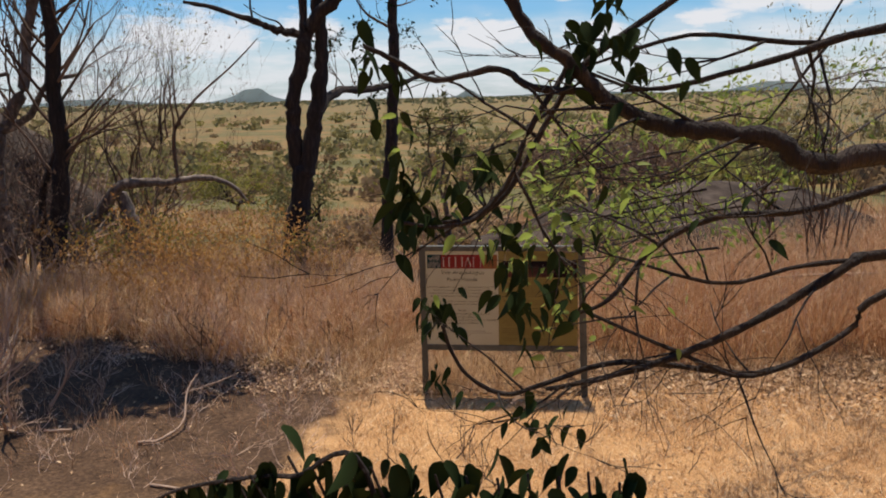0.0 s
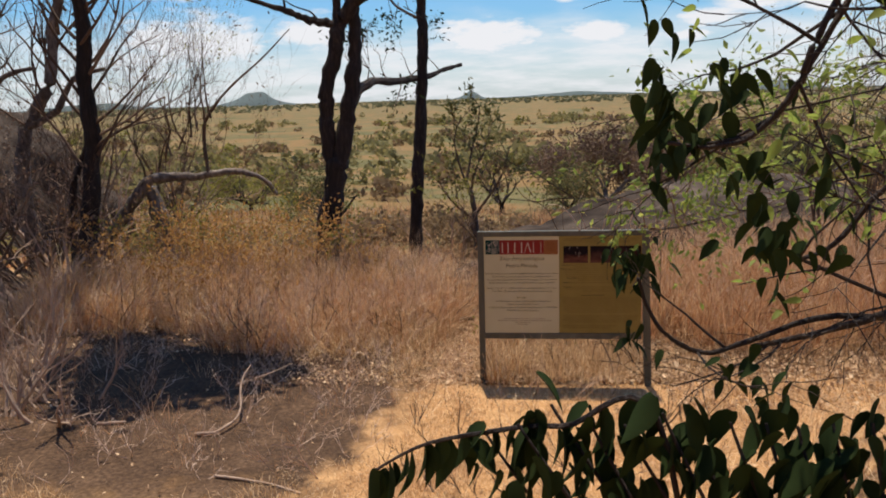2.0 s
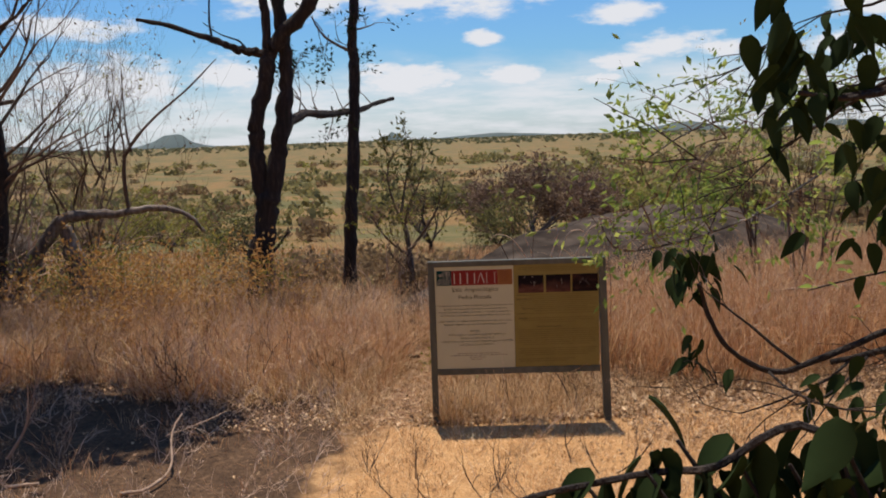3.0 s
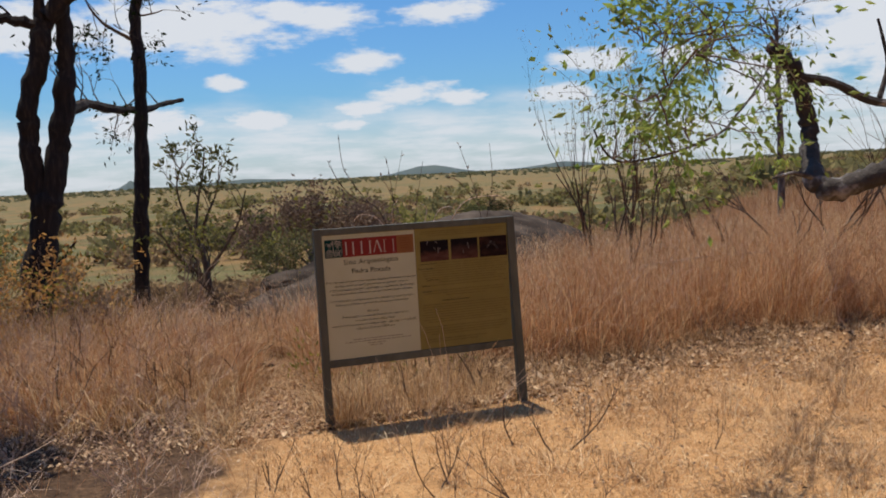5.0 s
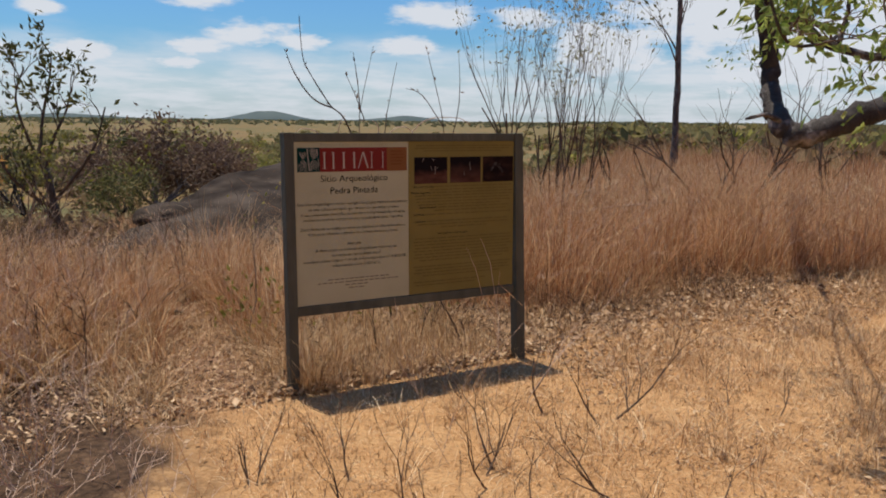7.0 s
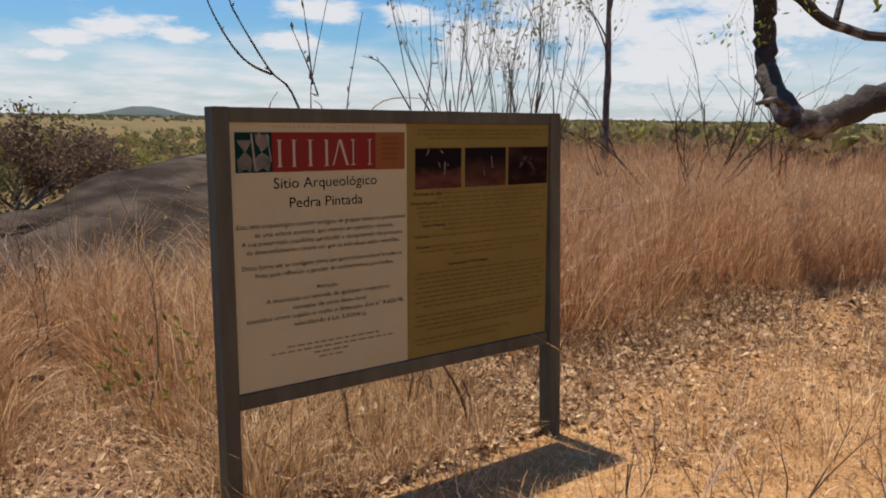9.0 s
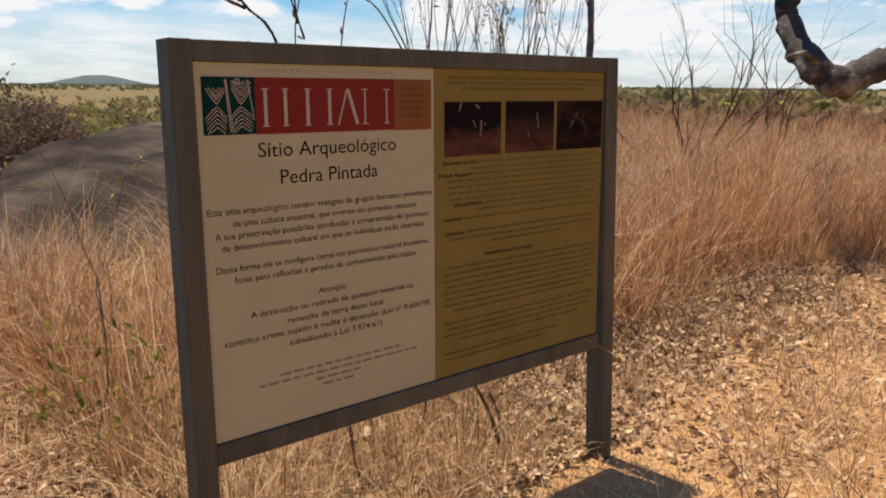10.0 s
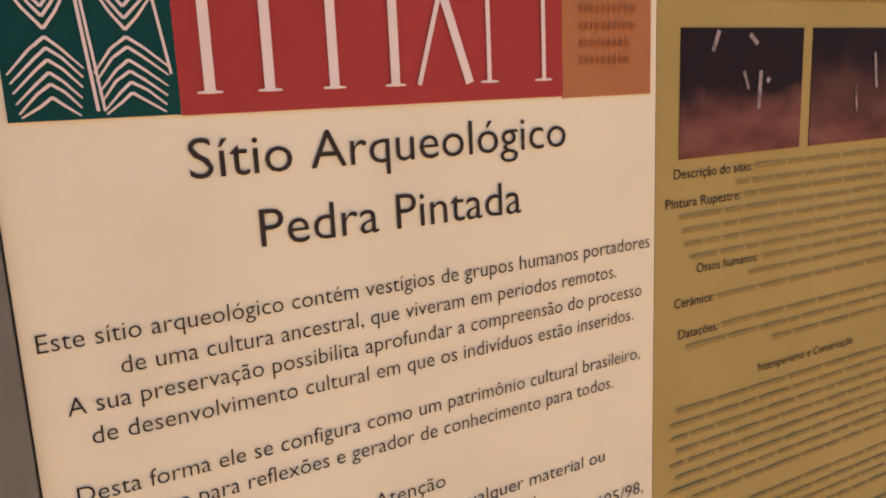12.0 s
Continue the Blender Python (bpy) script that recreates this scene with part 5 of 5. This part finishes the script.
clumps("savanna_scrub", scatter(520, 26, 260, 0.35, 1.1), SCRUB_BROWN, "scattered withered brown scrub over the plain", 3)
clumps("savanna_scrub", scatter(110, 19, 55, 0.3, 0.75, 1.0, -50, 22), SCRUB_GREEN, "low olive green scrub beyond the dry grass", 8, 130, 0.13, 0.9)
clumps("savanna_scrub", scatter(60, 19, 55, 0.3, 0.7, 1.0, -50, 22), LEAF_YELLOW, "low yellow-green scrub beyond the dry grass", 9, 130, 0.13, 0.9)
clumps("savanna_scrub", scatter(330, 55, 240, 0.4, 2.0, 1.0, -50, 60, -0.4), SCRUB_GREEN, "dusty green scrub over the open plain", 10, 60, 0.22, 0.6)
clumps("savanna_scrub", scatter(380, 40, 200, 0.3, 1.3, 1.0, -50, 60, -0.5), SCRUB_BROWN, "dry grassy scrub over the open plain", 11, 60, 0.22, 0.6)
brush = [(rng.uniform(-4.5, 0.8), rng.uniform(9.5, 19), rng.uniform(0.3, 0.75)) for _ in range(46)] + [(rng.uniform(0, 12), rng.uniform(15, 24), rng.uniform(0.2, 0.4)) for _ in range(16)]
clumps("withered_brush", brush, SCRUB_BROWN, "low withered brown brush round the outcrop", 6, 150, 0.10, 0.9)
clumps("withered_brush", [(x + 0.3, y + 0.4, r * 0.8) for x, y, r in brush[::2]], LEAF_BROWN, "low dark dry brush round the outcrop", 7, 150, 0.09, 0.9)
clumps("far_woods", scatter(3400, 600, 2400, 0.6, 1.35, 0.8, -55, 75, -0.5), FAR_WOOD, "distant low woodland reaching the horizon", 4, 30, 0.4, 0.6)


def hill(x, y, width, height, seed, label):
    v, f, n = [], [], 60
    for i in range(n + 1):
        u = i / n
        h = height * math.exp(-((u - 0.5) / 0.2) ** 2) * (1 + 0.25 * noise.noise(Vector((u * 9, seed, 0)))) + height * 0.25 * (1 + noise.noise(Vector((u * 4, seed, 5)))) * math.sin(math.pi * u)
        px = x + (u - 0.5) * width
        v += [(px, y - height * 2, -6), (px, y, h - 5), (px, y + height * 2, -6)]
    for i in range(n):
        for k in range(2):
            f.append((3 * i + k, 3 * i + k + 3, 3 * i + k + 4, 3 * i + k + 1))
    return tagged(part("hill", v, f, HILL, smooth=True), label, "hill")


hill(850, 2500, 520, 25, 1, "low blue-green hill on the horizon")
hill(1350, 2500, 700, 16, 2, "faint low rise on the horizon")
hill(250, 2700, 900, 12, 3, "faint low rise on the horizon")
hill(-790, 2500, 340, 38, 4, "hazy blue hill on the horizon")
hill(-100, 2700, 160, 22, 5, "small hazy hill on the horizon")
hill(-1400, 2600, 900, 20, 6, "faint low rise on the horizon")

SAND = material("pale_sandy_track", [(0.2, (0.40, 0.30, 0.21)), (0.8, (0.62, 0.50, 0.38))], 2.0, bump=0.2)


def on_track(x, y):
    return abs((y - 20.4) - 0.36 * (x - 8.5)) < 1.6 and x > 7


tv, tf = [], []
for i in range(41):
    x = 8.5 + 0.42 * i
    y, w = 20.4 + 0.36 * (x - 8.5) + 0.25 * math.sin(x), 0.7 + 0.2 * math.sin(x * 1.7)
    tv += [(x, y - w, rise(x, y - w) + 0.04), (x, y + w, rise(x, y + w) + 0.04)]
    if i:
        tf.append((2 * i - 2, 2 * i, 2 * i + 1, 2 * i - 1))
tagged(part("road", tv, tf, SAND), "pale bare sandy track across the grass", "track", kind="structure")

# ---- grass, litter and twigs ----
rng = random.Random(88)


def field(count, x0, x1, y0, y1, test=None, clump=0.5, scale=1.1):
    out = []
    tries = 0
    while len(out) < count and tries < count * 12:
        tries += 1
        x, y = rng.uniform(x0, x1), rng.uniform(y0, y1)
        g = noise.noise(Vector((x * scale, y * scale, 4.0))) * 0.5 + 0.5
        if g < clump * rng.random():
            continue
        if test and not test(x, y):
            continue
        out.append((x, y, 0.6 + 0.8 * g))
    return out


def in_rock(x, y):
    u, v = x - 4.5, y - 8.9
    c, s = math.cos(radians(42)), math.sin(radians(42))
    return ((u * c + v * s) / 7.2) ** 2 + ((-u * s + v * c) / 2.6) ** 2 < 0.95


def on_path(x, y):
    return abs(x - (-0.36 + 0.15 * y + 0.05 * math.sin(2 * y))) < 0.25 and y < 2.8


def off_path(x, y):
    """Litter lies thin on the trodden foot path."""
    return not on_path(x, y) or rng.random() < 0.22


def left_edge(x):
    return 1.0 + 0.35 * math.sin(x * 1.1) + (0.5 if x < -3 else 0.7 * min(1.0, max(0.0, x + 1.0) / 0.5))


def right_edge(x):
    return 1.25 - 0.16 * (x - 2) + 0.25 * math.sin(x * 1.7)


def free(x, y):
    return not in_rock(x, y)


def tufts(count, per, radius, x0, x1, y0, y1, test=None, clump=0.5, scale=1.0):
    """Blades gathered in tufts that splay outward: (x, y, scale, direction)."""
    out = []
    for x, y, s in field(count, x0, x1, y0, y1, test, clump, scale):
        k = rng.uniform(0.45, 1.4)
        turn = rng.uniform(0, 6.28)
        for _ in range(int(per * rng.uniform(0.5, 1.5))):
            a, r = rng.uniform(0, 6.28), radius * k * rng.random() ** 0.7
            out.append((x + r * math.cos(a), y + r * math.sin(a), s * k * rng.uniform(0.7, 1.15), a if rng.random() < 0.7 else turn))
    return out


def right_field(x, y):
    return y > right_edge(x) and free(x, y)


def left_field(x, y):
    if y > 3.1 and x > -0.8 and noise.noise(Vector((x * 1.3, y * 1.3, 2))) > -0.1:
        return False
    return y > left_edge(x) and not on_path(x, y) and free(x, y)


blades("tall_grass", tufts(2000, 26, 0.16, 1.85, 11, -0.6, 8, right_field, 0.6), GRASS_RED, 0.78, 0.0052, "tall dense rust-coloured dry grass", 0.75, 11)
blades("tall_grass", tufts(1300, 16, 0.2, 1.9, 11, -0.4, 8, right_field, 0.6), GRASS_TAN, 0.60, 0.0052, "straw stems among the rust-coloured grass", 0.9, 23)
blades("tall_grass", tufts(700, 22, 0.22, 1.85, 10, -0.6, 6, right_field, 0.4, 1.6), GRASS_RED, 0.50, 0.0048, "low bent rust-coloured grass at the field's edge", 1.7, 36, 0.5)


def plumes(name, spots, mat, low, high, label, seed):
    """Feathery seed heads: short thin flecks gathered at the tops of the grass, one object."""
    r = np.random.default_rng(seed)
    per = 9
    base = np.repeat(np.array([(x, y, rise(x, y)) for x, y, *_ in spots]), per, axis=0)
    top = np.repeat(r.uniform(low, high, len(spots)), per)
    n = len(base)
    base[:, :2] += r.normal(0, 0.035, (n, 2))
    base[:, 2] += top + r.uniform(-0.13, 0.03, n)
    way = r.normal(0, 0.45, (n, 3))
    way[:, 2] = 1.0
    way *= r.uniform(0.03, 0.075, n)[:, None]
    a = r.uniform(0, np.pi, n)
    side = np.stack((np.cos(a), np.sin(a), np.zeros(n)), 1) * 0.0028
    v = np.stack((base - side, base + side, base + way), 1).reshape(-1, 3)
    ob = part(name, v.tolist(), np.arange(n * 3).reshape(-1, 3).tolist(), mat)
    return tagged(ob, label, "grass", kind="stuff")


plumes("grass_plumes", field(5200, 1.9, 10, -0.4, 6.5, right_field, 0.6), GRASS_TAN, 0.35, 0.92, "feathery pale seed heads over rust grass", 41)
plumes("grass_plumes", field(2200, -6, 0.5, 1.1, 5.5, left_field, 0.6), GRASS_TAN, 0.2, 0.5, "feathery pale seed heads in knee-high grass", 42)
blades("tall_grass", tufts(1300, 22, 0.30, 5, 34, 5, 26, lambda x, y: free(x, y) and x > 0.55 * y and not on_track(x, y), 0.5, 0.5), GRASS_RED, 0.82, 0.014, "tall dense rust-coloured dry grass", 0.30, 12)
blades("tall_grass", tufts(900, 22, 0.19, -6.0, 0.6, 1.0, 7.5, left_field, 0.9, 0.9), GRASS_RED, 0.48, 0.0052, "knee-high rust-coloured dry grass", 1.0, 13)
blades("straw_grass", tufts(700, 20, 0.18, -6.5, 1.0, 0.8, 5, left_field, 0.8, 1.4), GRASS_TAN, 0.38, 0.0052, "knee-high straw-coloured dry grass", 1.2, 14)
blades("golden_grass", tufts(400, 14, 0.2, -5.8, -1.4, 2.4, 6.5, lambda x, y: noise.noise(Vector((x * 0.5, y * 0.5, 9))) > -0.2, 0.5), GRASS_GOLD, 0.56, 0.008, "golden weedy grass under the burnt trees", 0.8, 15)
blades("straw_grass", tufts(230, 26, 0.09, 0.1, 1.6, -0.02, 1.2, None, 0.7, 2.5), GRASS_TAN, 0.23, 0.0038, "short straw tufts under the sign", 0.8, 16)
blades("straw_grass", tufts(16, 44, 0.05, 0.08, 0.5, 0.02, 0.3, None, 0.2), GRASS_TAN, 0.30, 0.0035, "bright straw tufts at the foot of the sign post", 0.6, 39)
blades("straw_grass", tufts(120, 30, 0.16, 0.35, 2.2, 1.3, 4.2, free, 0.5), GRASS_TAN, 0.56, 0.005, "tall straw grass behind the sign", 0.8, 17)
blades("tall_grass", tufts(70, 34, 0.11, 0.02, 0.75, 1.3, 3.2, lambda x, y: not on_path(x, y), 0.3), GRASS_RED, 0.58, 0.004, "rusty grass clump beside the sign", 0.6, 24)
blades("straw_grass", tufts(260, 12, 0.2, -6.2, 0.6, 0.9, 5.5, left_field, 0.5), GRASS_TAN, 0.42, 0.009, "broad pale straw blades in the rust grass", 1.5, 33)
blades("tall_grass", tufts(130, 22, 0.13, -1.0, 1.5, 2.9, 5.4, lambda x, y: free(x, y) and not on_path(x, y), 0.4), GRASS_RED, 0.20, 0.005, "low rusty grass at the foot of the outcrop", 0.9, 25)
blades("straw_grass", tufts(110, 20, 0.10, -0.9, 0.3, 0.25, 2.0, lambda x, y: not on_path(x, y), 0.7, 2.0), GRASS_TAN, 0.22, 0.004, "short straw tufts beside the foot path", 1.2, 26)
blades("straw_grass", tufts(150, 18, 0.15, -2.6, 0.5, 1.7, 3.4, lambda x, y: not on_path(x, y), 0.6, 1.4), GRASS_TAN, 0.40, 0.005, "pale straw stems along the foot path", 1.2, 29)
blades("tall_grass", tufts(40, 16, 0.10, -0.5, 0.3, 0.8, 2.2, lambda x, y: not on_path(x, y), 0.7, 2.0), GRASS_RED, 0.36, 0.004, "thin rusty stems beside the foot path", 0.8, 27)
blades("tall_grass", tufts(170, 30, 0.13, -1.9, -0.28, 1.3, 3.2, lambda x, y: not on_path(x, y), 0.5), GRASS_RED, 0.50, 0.004, "fine rusty grass beside the foot path", 0.9, 34)
blades("straw_grass", tufts(120, 26, 0.12, -1.7, 0.5, 1.0, 3.6, lambda x, y: not on_path(x, y), 0.5), GRASS_TAN, 0.44, 0.004, "fine straw stems beside the foot path", 1.1, 35)
blades("mown_straw", field(11000, -1.0, 1.9, 0.0, 2.2, None, 0.5, 1.8), GRASS_TAN, 0.10, 0.004, "flattened straw among the leaf litter", 1.8, 28)
blades("mown_straw", field(46000, -0.9, 6, -3.2, -0.05, lambda x, y: not (x < -0.6 and y > -1.8), 0.5, 1.2), GRASS_TAN, 0.045, 0.004, "flattened straw stubble on the path", 1.6, 18)
blades("mown_straw", tufts(420, 26, 0.10, 1.65, 7, -0.7, 1.5, None, 0.5, 2.0), GRASS_TAN, 0.15, 0.004, "short straw tufts beside the sign", 1.0, 19)
blades("mown_straw", tufts(900, 16, 0.07, -0.8, 6.0, -3.4, -0.1, lambda x, y: not (x < -0.5 and y > -1.9), 0.8, 1.6), GRASS_TAN, 0.10, 0.0045, "small straw tufts and stubble on the path", 1.9, 37)
blades("mown_straw", tufts(60, 26, 0.10, 2.2, 5.5, -2.6, -0.8, None, 0.9, 0.9), GRASS_TAN, 0.20, 0.004, "straw tufts along the path", 1.2, 38)
blades("mown_straw", field(9000, -6, 0, -3.6, -1.6, lambda x, y: y < -2.0 - 0.4 * math.sin(x * 2) or x > -0.9, 0.7, 1.5), GRASS_TAN, 0.09, 0.004, "flattened straw stubble on the path", 1.2, 20)
blades("dry_stems", tufts(130, 14, 0.14, -6.5, -0.6, -1.8, 1.5, None, 0.9, 0.9), GRASS_RED, 0.24, 0.003, "thin dry stems on bare soil", 1.1, 21)
blades("plain_grass", tufts(1500, 14, 0.35, -24, 12, 8, 30, lambda x, y: free(x, y) and x < 0.6 * y, 0.7, 0.25), GRASS_RED, 0.38, 0.016, "dry grass of the open plain", 0.5, 22)


def litter(name, spots, size, label, seed):
    """Curled dead leaves lying on the ground, folded along the midrib."""
    r = random.Random(seed)
    v, f = [], []
    for x, y, _ in spots:
        s = size * r.uniform(0.5, 1.5)
        a = r.uniform(0, 6.28)
        d = Vector((math.cos(a), math.sin(a), r.gauss(0, 0.42))).normalized() * s
        w = Vector((-math.sin(a), math.cos(a), r.gauss(0, 0.6))).normalized() * s * r.uniform(0.22, 0.36)
        p = Vector((x, y, rise(x, y) + r.uniform(0.004, 0.045)))
        lift = Vector((0, 0, s * r.uniform(0.0, 0.22)))
        n = len(v)
        v += [tuple(p), tuple(p + d * 0.45 + w + lift), tuple(p + d), tuple(p + d * 0.45 - w + lift)]
        f += [(n, n + 2, n + 1), (n, n + 3, n + 2)]
    return tagged(part(name, v, f, LITTER), label, "leaf litter", kind="stuff")


litter("leaf_litter", field(3600, -0.7, 5.5, 0.05, 2.2, off_path, 0.5), 0.058, "large curled tan leaves round the sign", 6)
litter("leaf_litter", field(16000, -0.6, 2.0, -0.02, 1.9, off_path, 0.3), 0.035, "fine leaf scraps under the sign", 7)
litter("leaf_litter", field(11000, 1.7, 6.5, -0.6, 1.9, None, 0.5), 0.038, "curled brown dead leaves beside the grass", 1)
litter("leaf_litter", field(15000, -2.4, 1.9, 0.0, 3.6, off_path, 0.4), 0.030, "curled brown dead leaves along the foot path", 2)
litter("leaf_litter", field(1300, 1.2, 6.5, -2.8, -0.5, None, 0.95, 0.8), 0.03, "brown leaf scraps over the straw path", 4)
litter("leaf_litter", field(3000, -6.0, -0.4, 0.9, 5.0, None, 0.5), 0.045, "brown dead leaves among the grass stems", 5)
litter("leaf_litter", field(600, -6.5, -0.6, -2.4, 1.4, None, 0.5), 0.03, "scattered dead leaves on bare soil", 3)


def twiggy(x, y, height, stems, label, seed, mat, name="dry_weed", thick=0.007, fan=0.8, depth=2):
    return bare_shrub(x, y, height, stems, label, seed, mat, None, thick=thick, depth=depth, fan=fan, name=name, spread=0.55, group=name.replace("_", " ") + " plants")


for k, (x, y, h) in enumerate(((-4.1, -0.75, 1.25), (-4.5, -0.6, 1.3), (-3.75, -0.65, 1.0), (-4.2, -1.1, 0.7))):
    twiggy(x, y, h, 6, "fallen bare bush of pinkish dry twigs", 400 + k, TWIG_PALE, "dry_bush", 0.022, 1.2, 3)
for k, (x, y, h) in enumerate(((-0.35, -1.6, 0.55), (0.05, -1.9, 0.5), (-0.1, -2.2, 0.5), (0.55, -1.5, 0.6), (0.95, -1.7, 0.6), (0.3, -2.5, 0.5), (1.4, -1.3, 0.45), (-0.6, -1.1, 0.35), (-0.15, -1.3, 0.6), (0.2, -1.45, 0.65), (0.4, -1.95, 0.55), (1.15, -1.1, 0.75), (0.75, -2.1, 0.5), (2.0, -1.5, 0.4), (-0.45, -2.0, 0.45))):
    twiggy(x, y, h, 2, "thin bare seedling twigs on the straw path", 420 + k, TWIG_DARK, thick=0.007, fan=1.1)
bare_shrub(0.3, 1.35, 0.42, 4, "small yellow-green weed in the leaf litter", 501, TWIG_PALE, LEAF_YELLOW, 0.7, 0.05, 0.6, thick=0.005, depth=2, fan=0.8, name="green_weed", count=2)
bare_shrub(1.1, 1.0, 0.4, 4, "small yellow-green weed in the leaf litter", 502, TWIG_PALE, LEAF_YELLOW, 0.6, 0.05, 0.6, thick=0.005, depth=2, fan=0.8, name="green_weed", count=2)
bare_shrub(0.02, 0.95, 1.5, 1, "tall weed stalk with a few pale yellow leaves", 503, TWIG_DARK, LEAF_YELLOW, 0.5, 0.035, 0.5, lean=(0.25, 0), thick=0.009, depth=1, fan=0.1, name="weed_stalk", count=3)
for k, (x, y, h) in enumerate(((-1.04, 0.67, 1.0), (-0.45, 2.4, 0.9), (0.15, 2.6, 1.1), (0.75, 0.5, 0.75), (1.15, 0.35, 0.7), (1.35, 0.6, 0.7), (-1.9, 1.8, 0.9), (-2.6, 2.0, 0.8), (-0.75, 1.5, 0.7))):
    twiggy(x, y, h, 1, "single thin dry weed stalk", 440 + k, TWIG_DARK, fan=0.1, depth=1)


def tangle(name, spots, height, mat, label, seed, thick=0.004, fan=1.0):
    """Many small dry twig sprays, joined."""
    r = random.Random(seed)
    w = Wood()
    for x, y, s in spots:
        for _ in range(2):
            w.grow((x, y, rise(x, y) - 0.02), (r.uniform(-1, 1) * fan, r.uniform(-1, 1) * fan, 1.0), height * s * 0.55, thick * r.uniform(0.7, 1.3), 2, r, [], 0.8, 3, 0.1, 0.3)
    return tagged(part(name, w.v, w.f, mat), label, "twigs", kind="stuff")


tangle("dry_tangle", field(290, -6.0, 0.4, 0.8, 4.6, left_field, 0.5), 0.75, TWIG_BLEACHED, "tangle of bleached dry twigs in the grass", 1, 0.006)
tangle("dry_tangle", field(110, -6.5, 0.6, 0.9, 6.0, left_field, 0.5), 0.9, TWIG_DARK, "tangle of dark dry twigs in the grass", 2, 0.009, 0.7)
tangle("dry_tangle", field(110, 1.8, 9, 0.3, 5.0, right_field, 0.5), 0.95, TWIG_BLEACHED, "pale dry stems among the rust-coloured grass", 3, 0.006, 0.5)
tangle("dry_tangle", field(70, 0.1, 4.6, 0.1, 1.3, None, 0.5), 0.4, TWIG_DARK, "low dark twigs in litter by the sign", 4, 0.003, 1.0)
tangle("dry_tangle", field(150, -6.2, -0.8, -2.0, 1.2, None, 0.8), 0.38, TWIG_BLEACHED, "low bleached twigs on bare soil", 5, 0.004, 1.4)


def fallen(points, r, label, seed, mat=TWIG_PALE):
    b = Wood()
    b.limb(points, r, r * 0.5, random.Random(seed), 6, 0.2)
    return tagged(part("fallen_stick", b.v, b.f, mat, smooth=True), label, "stick")


fallen([(-2.35, -1.15, 0.02), (-2.15, -1.1, 0.03), (-2.08, -0.8, 0.06), (-2.15, -0.5, 0.22), (-2.1, -0.35, 0.34)], 0.014, "bent pale fallen stick on bare soil", 1)
fallen([(-2.2, -0.5, 0.2), (-1.9, -0.4, 0.28), (-1.75, -0.2, 0.3)], 0.006, "thin pale fallen twig on bare soil", 2)
fallen([(-1.9, -1.9, 0.03), (-1.5, -2.0, 0.03), (-1.2, -2.15, 0.03)], 0.012, "pale fallen stick on bare soil", 3)
fallen([(-3.3, -0.95, 0.02), (-3.05, -0.93, 0.03)], 0.02, "short broken stick on bare soil", 4)
fallen([(4.2, 2.6, 0.55), (5.2, 2.5, 0.62), (6.3, 2.5, 0.60)], 0.014, "pale dead stick lying across tall grass", 5)
fallen([(-0.38, 2.0, 0.05), (-0.25, 2.02, 0.08), (-0.12, 2.05, 0.06)], 0.032, "dark charred stick beside the foot path", 8, BARK_BLACK)
for k, (x, y, h) in enumerate(((0.14, -1.2, 0.95), (0.31, -1.25, 1.0), (0.48, -1.2, 1.15), (0.40, -1.3, 1.2))):
    bare_shrub(x, y, h, 1, "thin pale grass stalk on the straw path", 470 + k, TWIG_BLEACHED, None, thick=0.0022, depth=1, fan=0.35, name="grass_stalk", spread=0.3, group="pale grass stalks on the path")
blades("straw_grass", field(26000, -9, 10, -9.5, -3.0, None, 0.6, 0.8), GRASS_TAN, 0.09, 0.006, "flattened straw over the bank", 1.3, 31)
blades("straw_grass", field(9000, 6, 14, -4, 0.5, None, 0.6, 0.8), GRASS_TAN, 0.22, 0.006, "short straw tufts beside the low-limbed tree", 0.9, 32)
